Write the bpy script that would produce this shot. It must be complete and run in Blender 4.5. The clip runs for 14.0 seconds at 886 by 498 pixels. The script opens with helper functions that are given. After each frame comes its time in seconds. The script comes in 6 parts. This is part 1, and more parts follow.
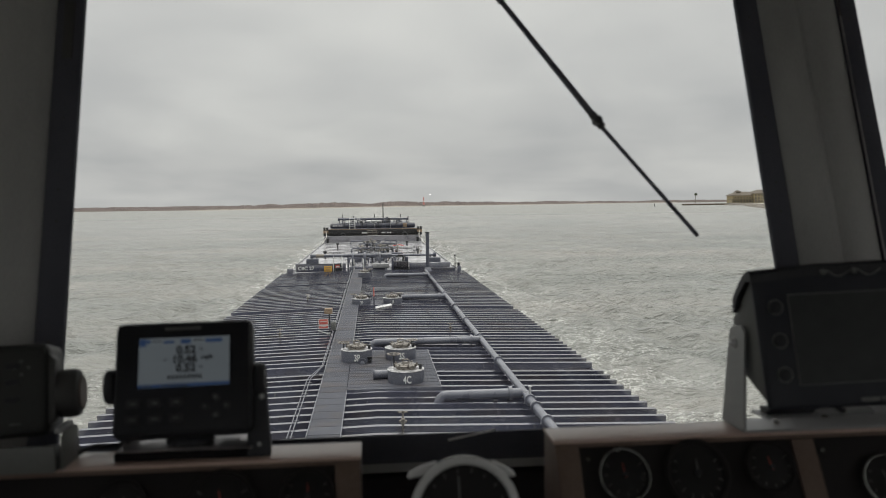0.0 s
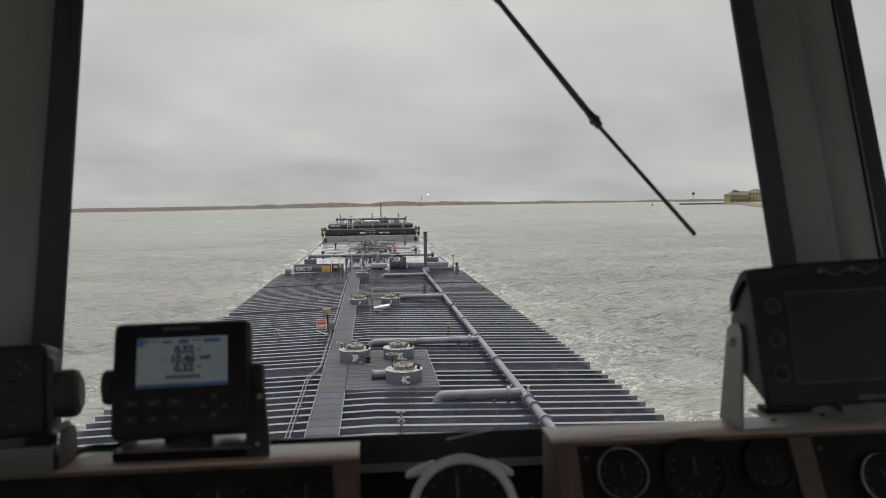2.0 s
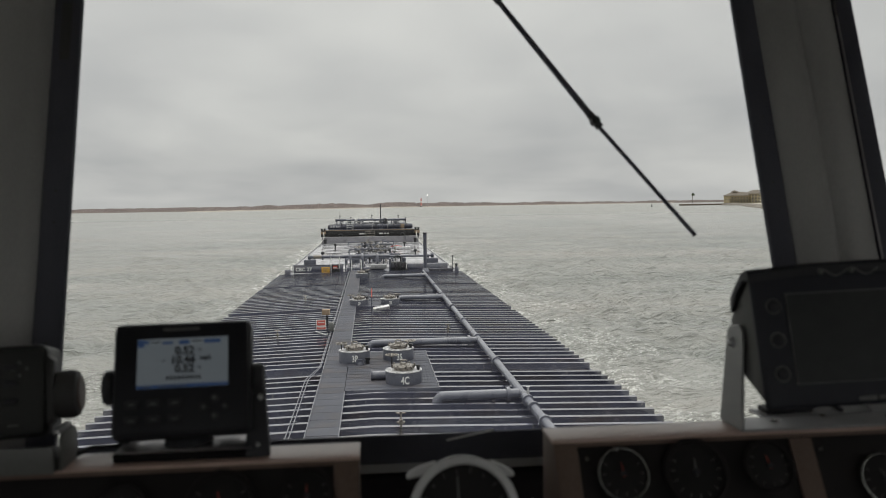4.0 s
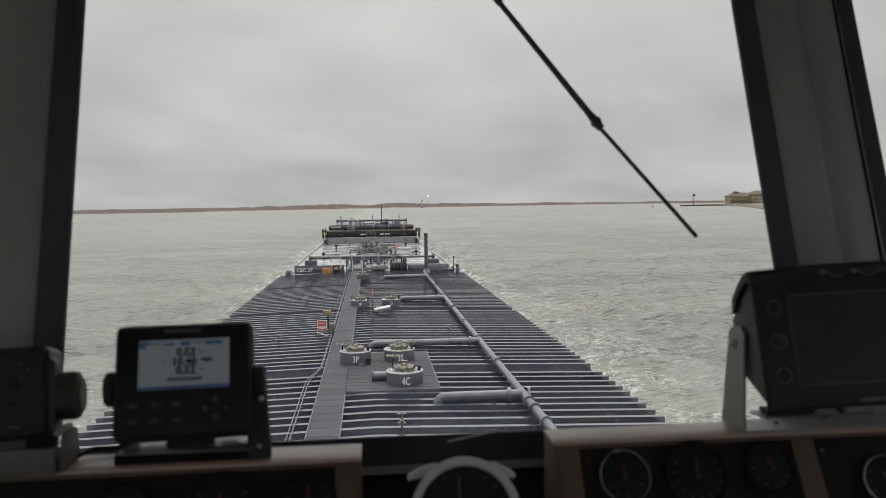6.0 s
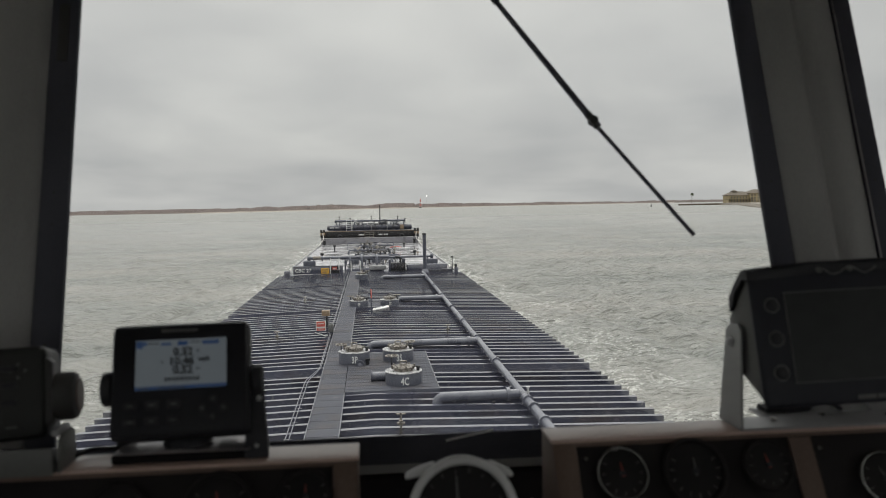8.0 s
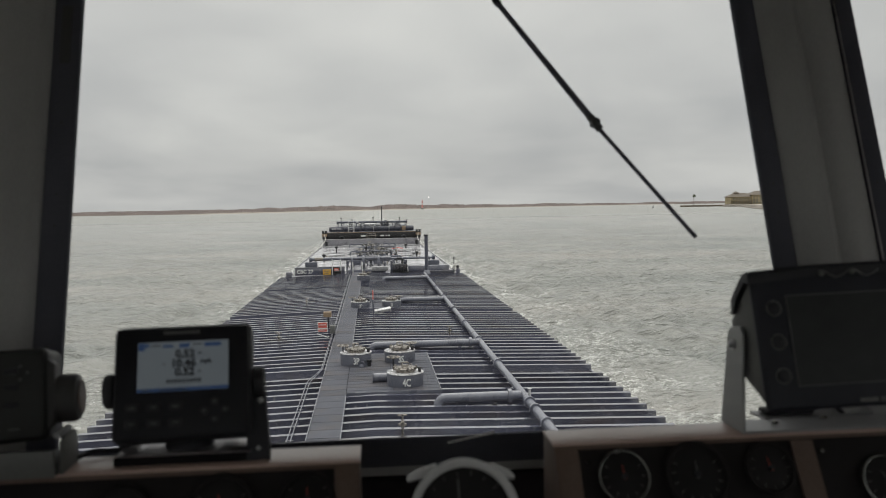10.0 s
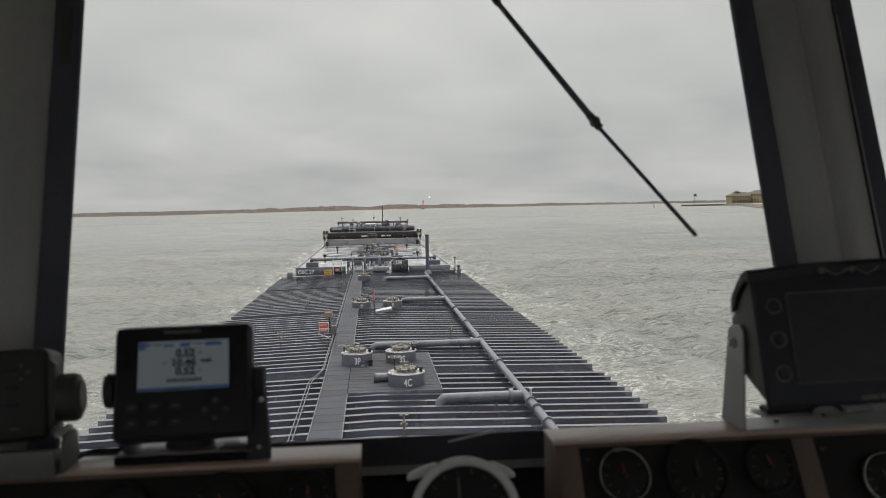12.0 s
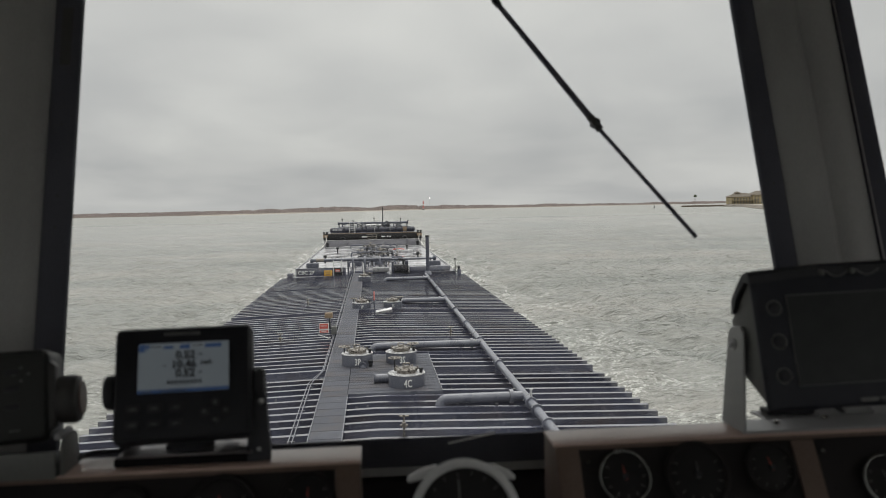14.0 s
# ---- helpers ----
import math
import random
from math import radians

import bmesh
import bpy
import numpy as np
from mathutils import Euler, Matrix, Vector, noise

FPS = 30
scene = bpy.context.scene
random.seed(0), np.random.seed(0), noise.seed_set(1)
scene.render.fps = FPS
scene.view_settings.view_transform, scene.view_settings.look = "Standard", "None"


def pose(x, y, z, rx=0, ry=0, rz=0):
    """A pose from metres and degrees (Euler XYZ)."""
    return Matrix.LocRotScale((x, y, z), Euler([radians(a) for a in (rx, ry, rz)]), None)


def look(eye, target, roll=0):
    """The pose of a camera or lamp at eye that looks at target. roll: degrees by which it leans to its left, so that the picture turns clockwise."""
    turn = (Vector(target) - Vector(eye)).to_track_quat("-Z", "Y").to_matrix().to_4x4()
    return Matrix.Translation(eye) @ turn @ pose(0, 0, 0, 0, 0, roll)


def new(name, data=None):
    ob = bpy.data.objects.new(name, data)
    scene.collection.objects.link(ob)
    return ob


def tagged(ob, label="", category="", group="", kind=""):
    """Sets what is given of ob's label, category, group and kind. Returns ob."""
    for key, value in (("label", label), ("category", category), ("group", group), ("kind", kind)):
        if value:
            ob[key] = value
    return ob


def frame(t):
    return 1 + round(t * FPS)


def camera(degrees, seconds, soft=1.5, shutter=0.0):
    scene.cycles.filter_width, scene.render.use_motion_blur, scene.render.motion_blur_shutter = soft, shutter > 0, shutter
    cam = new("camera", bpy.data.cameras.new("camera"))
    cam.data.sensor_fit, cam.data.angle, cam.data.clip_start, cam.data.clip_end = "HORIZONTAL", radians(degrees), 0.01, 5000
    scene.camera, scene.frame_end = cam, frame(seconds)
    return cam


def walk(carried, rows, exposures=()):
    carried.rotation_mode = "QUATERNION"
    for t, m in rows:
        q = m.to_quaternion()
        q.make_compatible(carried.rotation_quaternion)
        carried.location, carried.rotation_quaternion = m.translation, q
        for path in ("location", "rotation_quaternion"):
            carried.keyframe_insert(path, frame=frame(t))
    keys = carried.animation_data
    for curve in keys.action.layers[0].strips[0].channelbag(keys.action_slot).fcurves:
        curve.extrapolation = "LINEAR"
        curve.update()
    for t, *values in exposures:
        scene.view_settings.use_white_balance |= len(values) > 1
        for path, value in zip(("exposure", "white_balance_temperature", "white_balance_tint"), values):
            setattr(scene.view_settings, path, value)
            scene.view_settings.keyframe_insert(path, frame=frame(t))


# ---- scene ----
cam = camera(60.0, 14.0, soft=1.0)
cam.data.dof.use_dof, cam.data.dof.focus_distance, cam.data.dof.aperture_fstop = True, 45.0, 5.8
ROWS = [
    (0.0, pose(0.0000, -0.0000, 7.1000, 86.600, 0.700, -5.270)),
    (0.5, pose(-0.0008, -0.0002, 7.1003, 86.600, 0.698, -5.353)),
    (1.0, pose(-0.0004, -0.0001, 7.1001, 86.595, 0.715, -5.364)),
    (1.5, pose(0.0001, -0.0005, 7.0999, 86.588, 0.771, -5.379)),
    (2.0, pose(0.0002, -0.0010, 7.0994, 86.592, 0.820, -5.427)),
    (2.5, pose(0.0005, -0.0008, 7.0985, 86.603, 0.846, -5.469)),
    (3.0, pose(0.0003, -0.0012, 7.0983, 86.608, 0.859, -5.484)),
    (5.5, pose(-0.0031, -0.0005, 7.1010, 86.713, 0.737, -5.410)),
    (6.0, pose(-0.0016, -0.0005, 7.1003, 86.705, 0.824, -5.389)),
    (6.5, pose(0.0003, -0.0004, 7.0994, 86.696, 0.873, -5.424)),
    (7.0, pose(0.0013, -0.0004, 7.0988, 86.685, 0.929, -5.481)),
    (7.5, pose(0.0012, -0.0008, 7.0984, 86.686, 0.986, -5.509)),
    (8.0, pose(0.0006, -0.0008, 7.0984, 86.704, 1.030, -5.511)),
    (10.5, pose(0.0005, -0.0012, 7.1004, 86.807, 0.983, -5.341)),
    (11.0, pose(0.0019, -0.0014, 7.0997, 86.800, 1.030, -5.325)),
    (11.5, pose(0.0024, -0.0017, 7.0991, 86.797, 1.072, -5.304)),
    (12.0, pose(0.0019, -0.0017, 7.0985, 86.796, 1.123, -5.312)),
    (12.5, pose(0.0013, -0.0019, 7.0983, 86.808, 1.159, -5.319)),
    (13.0, pose(0.0010, -0.0022, 7.0987, 86.821, 1.173, -5.306)),
    (13.5, pose(0.0012, -0.0020, 7.0995, 86.833, 1.156, -5.304)),
    (14.0, pose(0.0020, -0.0014, 7.0999, 86.856, 1.121, -5.297)),
]

walk(cam, ROWS)

# ---- sky and sun: flat overcast ----
SUN_EL, SUN_AZ = 66.0, 8.0          # degrees; azimuth from ahead towards the right
world = bpy.data.worlds.new("overcast_sky")
scene.world = world
world.use_nodes = True
wt = world.node_tree
wt.nodes.clear()


def wn(kind, **kw):
    n = wt.nodes.new(kind)
    for k, v in kw.items():
        if k == "op":
            n.operation = v
        else:
            n.inputs[k].default_value = v
    return n


def wl(a, b):
    wt.links.new(a, b)


sky = wt.nodes.new("ShaderNodeTexSky")
sky.sky_type = "NISHITA"
sky.sun_disc = False
sky.sun_elevation, sky.sun_rotation = radians(SUN_EL), radians(SUN_AZ)
sky.air_density, sky.dust_density = 1.0, 3.0
skybg = wn("ShaderNodeBackground", Strength=0.05)
wl(sky.outputs[0], skybg.inputs[0])
tc = wt.nodes.new("ShaderNodeTexCoord")
sep = wt.nodes.new("ShaderNodeSeparateXYZ")
wl(tc.outputs["Generated"], sep.inputs[0])
zz = wn("ShaderNodeMath", op="MAXIMUM")
zz.inputs[1].default_value = 0.0
wl(sep.outputs[2], zz.inputs[0])
za = wn("ShaderNodeMath", op="ADD")
za.inputs[1].default_value = 0.22
wl(zz.outputs[0], za.inputs[0])
dx = wn("ShaderNodeMath", op="DIVIDE")
dy = wn("ShaderNodeMath", op="DIVIDE")
wl(sep.outputs[0], dx.inputs[0])
wl(za.outputs[0], dx.inputs[1])
wl(sep.outputs[1], dy.inputs[0])
wl(za.outputs[0], dy.inputs[1])
cmb = wt.nodes.new("ShaderNodeCombineXYZ")
wl(dx.outputs[0], cmb.inputs[0])
wl(dy.outputs[0], cmb.inputs[1])
n1 = wn("ShaderNodeTexNoise", Scale=0.62, Detail=4.0, Roughness=0.45, Distortion=0.5)
wl(cmb.outputs[0], n1.inputs["Vector"])
n2 = wn("ShaderNodeTexNoise", Scale=2.1, Detail=3.0, Roughness=0.45, Distortion=0.4)
wl(cmb.outputs[0], n2.inputs["Vector"])
add = wn("ShaderNodeMath", op="MULTIPLY_ADD")
add.inputs[1].default_value = 0.34
wl(n2.outputs[0], add.inputs[0])
wl(n1.outputs[0], add.inputs[2])
rise = wn("ShaderNodeMath", op="MULTIPLY_ADD")
rise.inputs[1].default_value = 0.80
wl(zz.outputs[0], rise.inputs[0])
wl(add.outputs[0], rise.inputs[2])
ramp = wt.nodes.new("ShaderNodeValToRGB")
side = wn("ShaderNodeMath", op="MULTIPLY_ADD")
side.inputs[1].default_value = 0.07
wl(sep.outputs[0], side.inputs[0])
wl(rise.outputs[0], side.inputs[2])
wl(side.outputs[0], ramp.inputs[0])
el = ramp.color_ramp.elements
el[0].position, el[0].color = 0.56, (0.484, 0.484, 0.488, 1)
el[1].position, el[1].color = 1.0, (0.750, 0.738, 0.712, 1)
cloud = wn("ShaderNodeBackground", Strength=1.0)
zenith = wt.nodes.new("ShaderNodeMapRange")       # overcast: brighter overhead
for k, v in (("From Min", 0.33), ("From Max", 0.85), ("To Min", 1.0), ("To Max", 2.15)):
    zenith.inputs[k].default_value = v
wl(zz.outputs[0], zenith.inputs["Value"])
wl(zenith.outputs[0], cloud.inputs["Strength"])
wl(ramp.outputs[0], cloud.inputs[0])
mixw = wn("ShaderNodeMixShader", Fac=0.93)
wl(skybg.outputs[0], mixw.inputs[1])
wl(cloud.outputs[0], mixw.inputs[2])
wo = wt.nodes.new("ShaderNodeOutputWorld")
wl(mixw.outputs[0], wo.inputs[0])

sun = new("sun", bpy.data.lights.new("sun", "SUN"))
sun.data.energy, sun.data.angle, sun.data.color = 1.0, radians(50), (1.0, 0.96, 0.9)
sd = Vector((math.sin(radians(SUN_AZ)) * math.cos(radians(SUN_EL)), math.cos(radians(SUN_AZ)) * math.cos(radians(SUN_EL)), math.sin(radians(SUN_EL))))
sun.matrix_world = look(sd * 300, (0, 0, 0))
scene.view_settings.exposure = 0.0


# ---- materials ----
def mat(name, a, b, scale=3.0, rough=0.5, rvar=0.12, metal=0.0, bump=0.08, bscale=60.0, rand=0.0, coat=0.0, stretch=(1, 1, 1), spec=0.5, coat_rough=0.08, coat_ior=1.5, worn=None):
    m = bpy.data.materials.new(name)
    m.use_nodes = True
    t = m.node_tree
    p = t.nodes["Principled BSDF"]
    co = t.nodes.new("ShaderNodeTexCoord")
    mp = t.nodes.new("ShaderNodeMapping")
    mp.inputs["Scale"].default_value = stretch
    t.links.new(co.outputs["Object"], mp.inputs[0])
    big = t.nodes.new("ShaderNodeTexNoise")
    big.inputs["Scale"].default_value, big.inputs["Detail"].default_value = scale, 5
    fine = t.nodes.new("ShaderNodeTexNoise")
    fine.inputs["Scale"].default_value, fine.inputs["Detail"].default_value = bscale, 3
    for n in (big, fine):
        t.links.new(mp.outputs[0], n.inputs["Vector"])
    f = t.nodes.new("ShaderNodeMath")
    f.operation = "MULTIPLY_ADD"
    f.inputs[1].default_value = 0.4
    t.links.new(fine.outputs[0], f.inputs[0])
    t.links.new(big.outputs[0], f.inputs[2])
    fac = f.outputs[0]
    if rand:
        oi = t.nodes.new("ShaderNodeObjectInfo")
        g = t.nodes.new("ShaderNodeMath")
        g.operation = "MULTIPLY_ADD"
        g.inputs[1].default_value = rand
        t.links.new(oi.outputs["Random"], g.inputs[0])
        t.links.new(fac, g.inputs[2])
        fac = g.outputs[0]
    r = t.nodes.new("ShaderNodeValToRGB")
    r.color_ramp.elements[0].position, r.color_ramp.elements[1].position = 0.45 + rand * 0.3, 0.95 + rand * 0.6
    r.color_ramp.elements[0].color, r.color_ramp.elements[1].color = (*a, 1), (*b, 1)
    t.links.new(fac, r.inputs[0])
    skin = r.outputs[0]
    if worn:                                      # rust bloom in streaks, then scuffs bared to pale primer
        oi = t.nodes.new("ShaderNodeObjectInfo")
        sh = t.nodes.new("ShaderNodeVectorMath")
        sh.operation = "MULTIPLY_ADD"
        sh.inputs[1].default_value = (37.0, 53.0, 19.0)
        t.links.new(oi.outputs["Random"], sh.inputs[0])
        t.links.new(co.outputs["Object"], sh.inputs[2])
        for sc, detail, lo, hi, tint in ((0.55, 6, 0.50, 0.78, worn[0]), (5.5, 3, 0.675, 0.72, worn[1])):
            n = t.nodes.new("ShaderNodeTexNoise")
            n.inputs["Scale"].default_value, n.inputs["Detail"].default_value = sc, detail
            t.links.new(sh.outputs[0], n.inputs["Vector"])
            k = t.nodes.new("ShaderNodeMapRange")
            for key, v in (("From Min", lo), ("From Max", hi), ("To Max", 0.75)):
                k.inputs[key].default_value = v
            t.links.new(n.outputs[0], k.inputs["Value"])
            mx = t.nodes.new("ShaderNodeMix")
            mx.data_type = "RGBA"
            t.links.new(k.outputs[0], mx.inputs[0])
            t.links.new(skin, mx.inputs[6])
            mx.inputs[7].default_value = (*tint, 1)
            skin = mx.outputs[2]
    t.links.new(skin, p.inputs["Base Color"])
    rr = t.nodes.new("ShaderNodeMapRange")
    rr.inputs["From Min"].default_value, rr.inputs["From Max"].default_value = 0.3, 0.7
    rr.inputs["To Min"].default_value, rr.inputs["To Max"].default_value = max(0.02, rough - rvar), min(1, rough + rvar)
    t.links.new(big.outputs[0], rr.inputs["Value"])
    t.links.new(rr.outputs[0], p.inputs["Roughness"])
    p.inputs["Metallic"].default_value = metal
    p.inputs["Coat Weight"].default_value = coat
    p.inputs["Coat Roughness"].default_value = coat_rough
    p.inputs["Coat IOR"].default_value = coat_ior
    p.inputs["Specular IOR Level"].default_value = spec
    if bump:
        bn = t.nodes.new("ShaderNodeBump")
        bn.inputs["Strength"].default_value, bn.inputs["Distance"].default_value = bump, 0.01
        t.links.new(fine.outputs[0], bn.inputs["Height"])
        t.links.new(bn.outputs[0], p.inputs["Normal"])
    return m


def glow(name, color, strength):
    m = bpy.data.materials.new(name)
    m.use_nodes = True
    p = m.node_tree.nodes["Principled BSDF"]
    p.inputs["Base Color"].default_value = (*[0.10 * c for c in color], 1)
    p.inputs["Roughness"].default_value = 0.25
    p.inputs["Emission Color"].default_value = (*color, 1)
    p.inputs["Emission Strength"].default_value = strength
    return m


def glass_mat():
    m = bpy.data.materials.new("window_glass")
    m.use_nodes = True
    t = m.node_tree
    t.nodes.clear()
    o = t.nodes.new("ShaderNodeOutputMaterial")
    tr = t.nodes.new("ShaderNodeBsdfTransparent")
    tr.inputs[0].default_value = (0.97, 0.98, 0.975, 1)
    gl = t.nodes.new("ShaderNodeBsdfGlossy")
    gl.inputs["Roughness"].default_value = 0.02
    fr = t.nodes.new("ShaderNodeFresnel")
    fr.inputs["IOR"].default_value = 1.3
    mx = t.nodes.new("ShaderNodeMixShader")
    t.links.new(fr.outputs[0], mx.inputs[0])
    t.links.new(tr.outputs[0], mx.inputs[1])
    t.links.new(gl.outputs[0], mx.inputs[2])
    t.links.new(mx.outputs[0], o.inputs[0])
    return m


def water_mat():
    m = bpy.data.materials.new("murky_bay_water")
    m.use_nodes = True
    t = m.node_tree
    p = t.nodes["Principled BSDF"]
    p.inputs["IOR"].default_value = 1.333
    co = t.nodes.new("ShaderNodeTexCoord")
    s = t.nodes.new("ShaderNodeSeparateXYZ")
    t.links.new(co.outputs["Object"], s.inputs[0])

    def math(op, a, b=None, c=None):
        n = t.nodes.new("ShaderNodeMath")
        n.operation = op
        for i, v in enumerate((a, b, c)):
            if v is None:
                continue
            if isinstance(v, (int, float)):
                n.inputs[i].default_value = v
            else:
                t.links.new(v, n.inputs[i])
        return n.outputs[0]

    def tex(scale, detail, rough, stretch, dist=0.0):
        mp = t.nodes.new("ShaderNodeMapping")
        mp.inputs["Scale"].default_value = stretch
        t.links.new(co.outputs["Object"], mp.inputs[0])
        n = t.nodes.new("ShaderNodeTexNoise")
        n.inputs["Scale"].default_value, n.inputs["Detail"].default_value = scale, detail
        n.inputs["Roughness"].default_value, n.inputs["Distortion"].default_value = rough, dist
        t.links.new(mp.outputs[0], n.inputs["Vector"])
        return n.outputs[0]

    def ramp(v, lo, hi, a=0.0, b=1.0):
        n = t.nodes.new("ShaderNodeMapRange")
        n.inputs["From Min"].default_value, n.inputs["From Max"].default_value = lo, hi
        n.inputs["To Min"].default_value, n.inputs["To Max"].default_value = a, b
        t.links.new(v, n.inputs["Value"])
        return n.outputs[0]

    # churned water close along both sides of the tow, thinning outwards
    near = math("MAXIMUM", ramp(s.outputs[0], 8.5, 18.0, 1.0, 0.0), 0.0)
    near = math("MULTIPLY", near, ramp(s.outputs[0], -12.5, -8.0, 0.0, 1.0))
    streak = tex(0.30, 4, 0.62, (0.9, 0.7, 1), 0.5)
    vein = math("ABSOLUTE", math("SUBTRACT", tex(2.2, 5, 0.72, (0.8, 1.2, 1), 0.2), 0.5))
    lace = math("MULTIPLY", ramp(vein, 0.040, 0.012), ramp(tex(4.5, 4, 0.7, (0.8, 1.4, 1)), 0.40, 0.52))
    froth = ramp(math("ADD", tex(3.6, 6, 0.76, (0.8, 1.4, 1), 0.2), math("MULTIPLY", near, 0.030)), 0.605, 0.65)
    body = math("MULTIPLY", math("MULTIPLY", near, ramp(streak, 0.41, 0.60)), math("MAXIMUM", lace, froth))
    # broken white water where the bows push through, close along the sides
    ax = math("ABSOLUTE", s.outputs[0])
    edge = math("MULTIPLY", ramp(ax, 7.8, 12.5, 1.0, 0.0), ramp(s.outputs[1], 35.0, 85.0, 0.25, 1.0))
    body = math("MAXIMUM", body, math("MULTIPLY", math("MULTIPLY", edge, ramp(s.outputs[1], 150.0, 200.0, 1.0, 0.0)), ramp(tex(1.6, 5, 0.72, (0.8, 0.5, 1), 0.3), 0.50, 0.62)))
    caps = math("MULTIPLY", ramp(tex(0.9, 5, 0.65, (1.0, 2.4, 1), 0.6), 0.77, 0.80), 0.3)
    foam = math("MINIMUM", math("ADD", body, caps), 1.0)
    mud = tex(0.035, 5, 0.6, (0.7, 1.6, 1))
    r = t.nodes.new("ShaderNodeValToRGB")
    r.color_ramp.elements[0].position, r.color_ramp.elements[1].position = 0.35, 0.7
    r.color_ramp.elements[0].color, r.color_ramp.elements[1].color = (0.218, 0.229, 0.214, 1), (0.308, 0.296, 0.272, 1)
    t.links.new(mud, r.inputs[0])
    mx = t.nodes.new("ShaderNodeMix")
    mx.data_type = "RGBA"
    t.links.new(math("MULTIPLY", foam, 0.9), mx.inputs[0])
    t.links.new(r.outputs[0], mx.inputs[6])
    mx.inputs[7].default_value = (0.80, 0.80, 0.77, 1)
    t.links.new(mx.outputs[2], p.inputs["Base Color"])
    t.links.new(math("MAXIMUM", ramp(foam, 0.0, 1.0, 0.06, 0.6), ramp(s.outputs[1], 60.0, 500.0, 0.05, 0.30)), p.inputs["Roughness"])
    # chop: long-crested wavelets in scattered patches over a broader swell
    patch = ramp(tex(0.09, 3, 0.55, (0.6, 1.4, 1)), 0.38, 0.62, 0.35, 1.25)
    calm = ramp(s.outputs[1], 45.0, 260.0, 1.0, 0.30)
    h = math("MULTIPLY", math("MULTIPLY", tex(3.2, 5, 0.66, (0.8, 1.5, 1)), 0.46), calm)
    h = math("ADD", h, math("MULTIPLY", tex(0.5, 2, 0.45, (0.8, 1.3, 1)), 0.9))
    peak = math("MAXIMUM", math("SUBTRACT", tex(1.0, 3, 0.55, (2.0, 4.6, 1)), 0.46), 0.0)
    peak2 = math("MAXIMUM", math("SUBTRACT", tex(1.0, 3, 0.55, (0.8, 2.3, 1)), 0.46), 0.0)
    h = math("ADD", h, math("MULTIPLY", math("ADD", math("MULTIPLY", math("MULTIPLY", peak, peak), 20.0), math("MULTIPLY", math("MULTIPLY", peak2, peak2), 30.0)), math("MULTIPLY", math("MULTIPLY", patch, ramp(s.outputs[0], -30.0, 10.0, 0.55, 1.0)), calm)))
    h = math("ADD", h, math("MULTIPLY", tex(0.06, 4, 0.6, (0.45, 1.8, 1)), 5.0))
    h = math("ADD", h, math("MULTIPLY", tex(0.018, 4, 0.6, (0.35, 2.0, 1)), 11.0))
    bn = t.nodes.new("ShaderNodeBump")
    bn.inputs["Strength"].default_value, bn.inputs["Distance"].default_value = 0.6, 0.42
    t.links.new(h, bn.inputs["Height"])
    t.links.new(bn.outputs[0], p.inputs["Normal"])
    return m


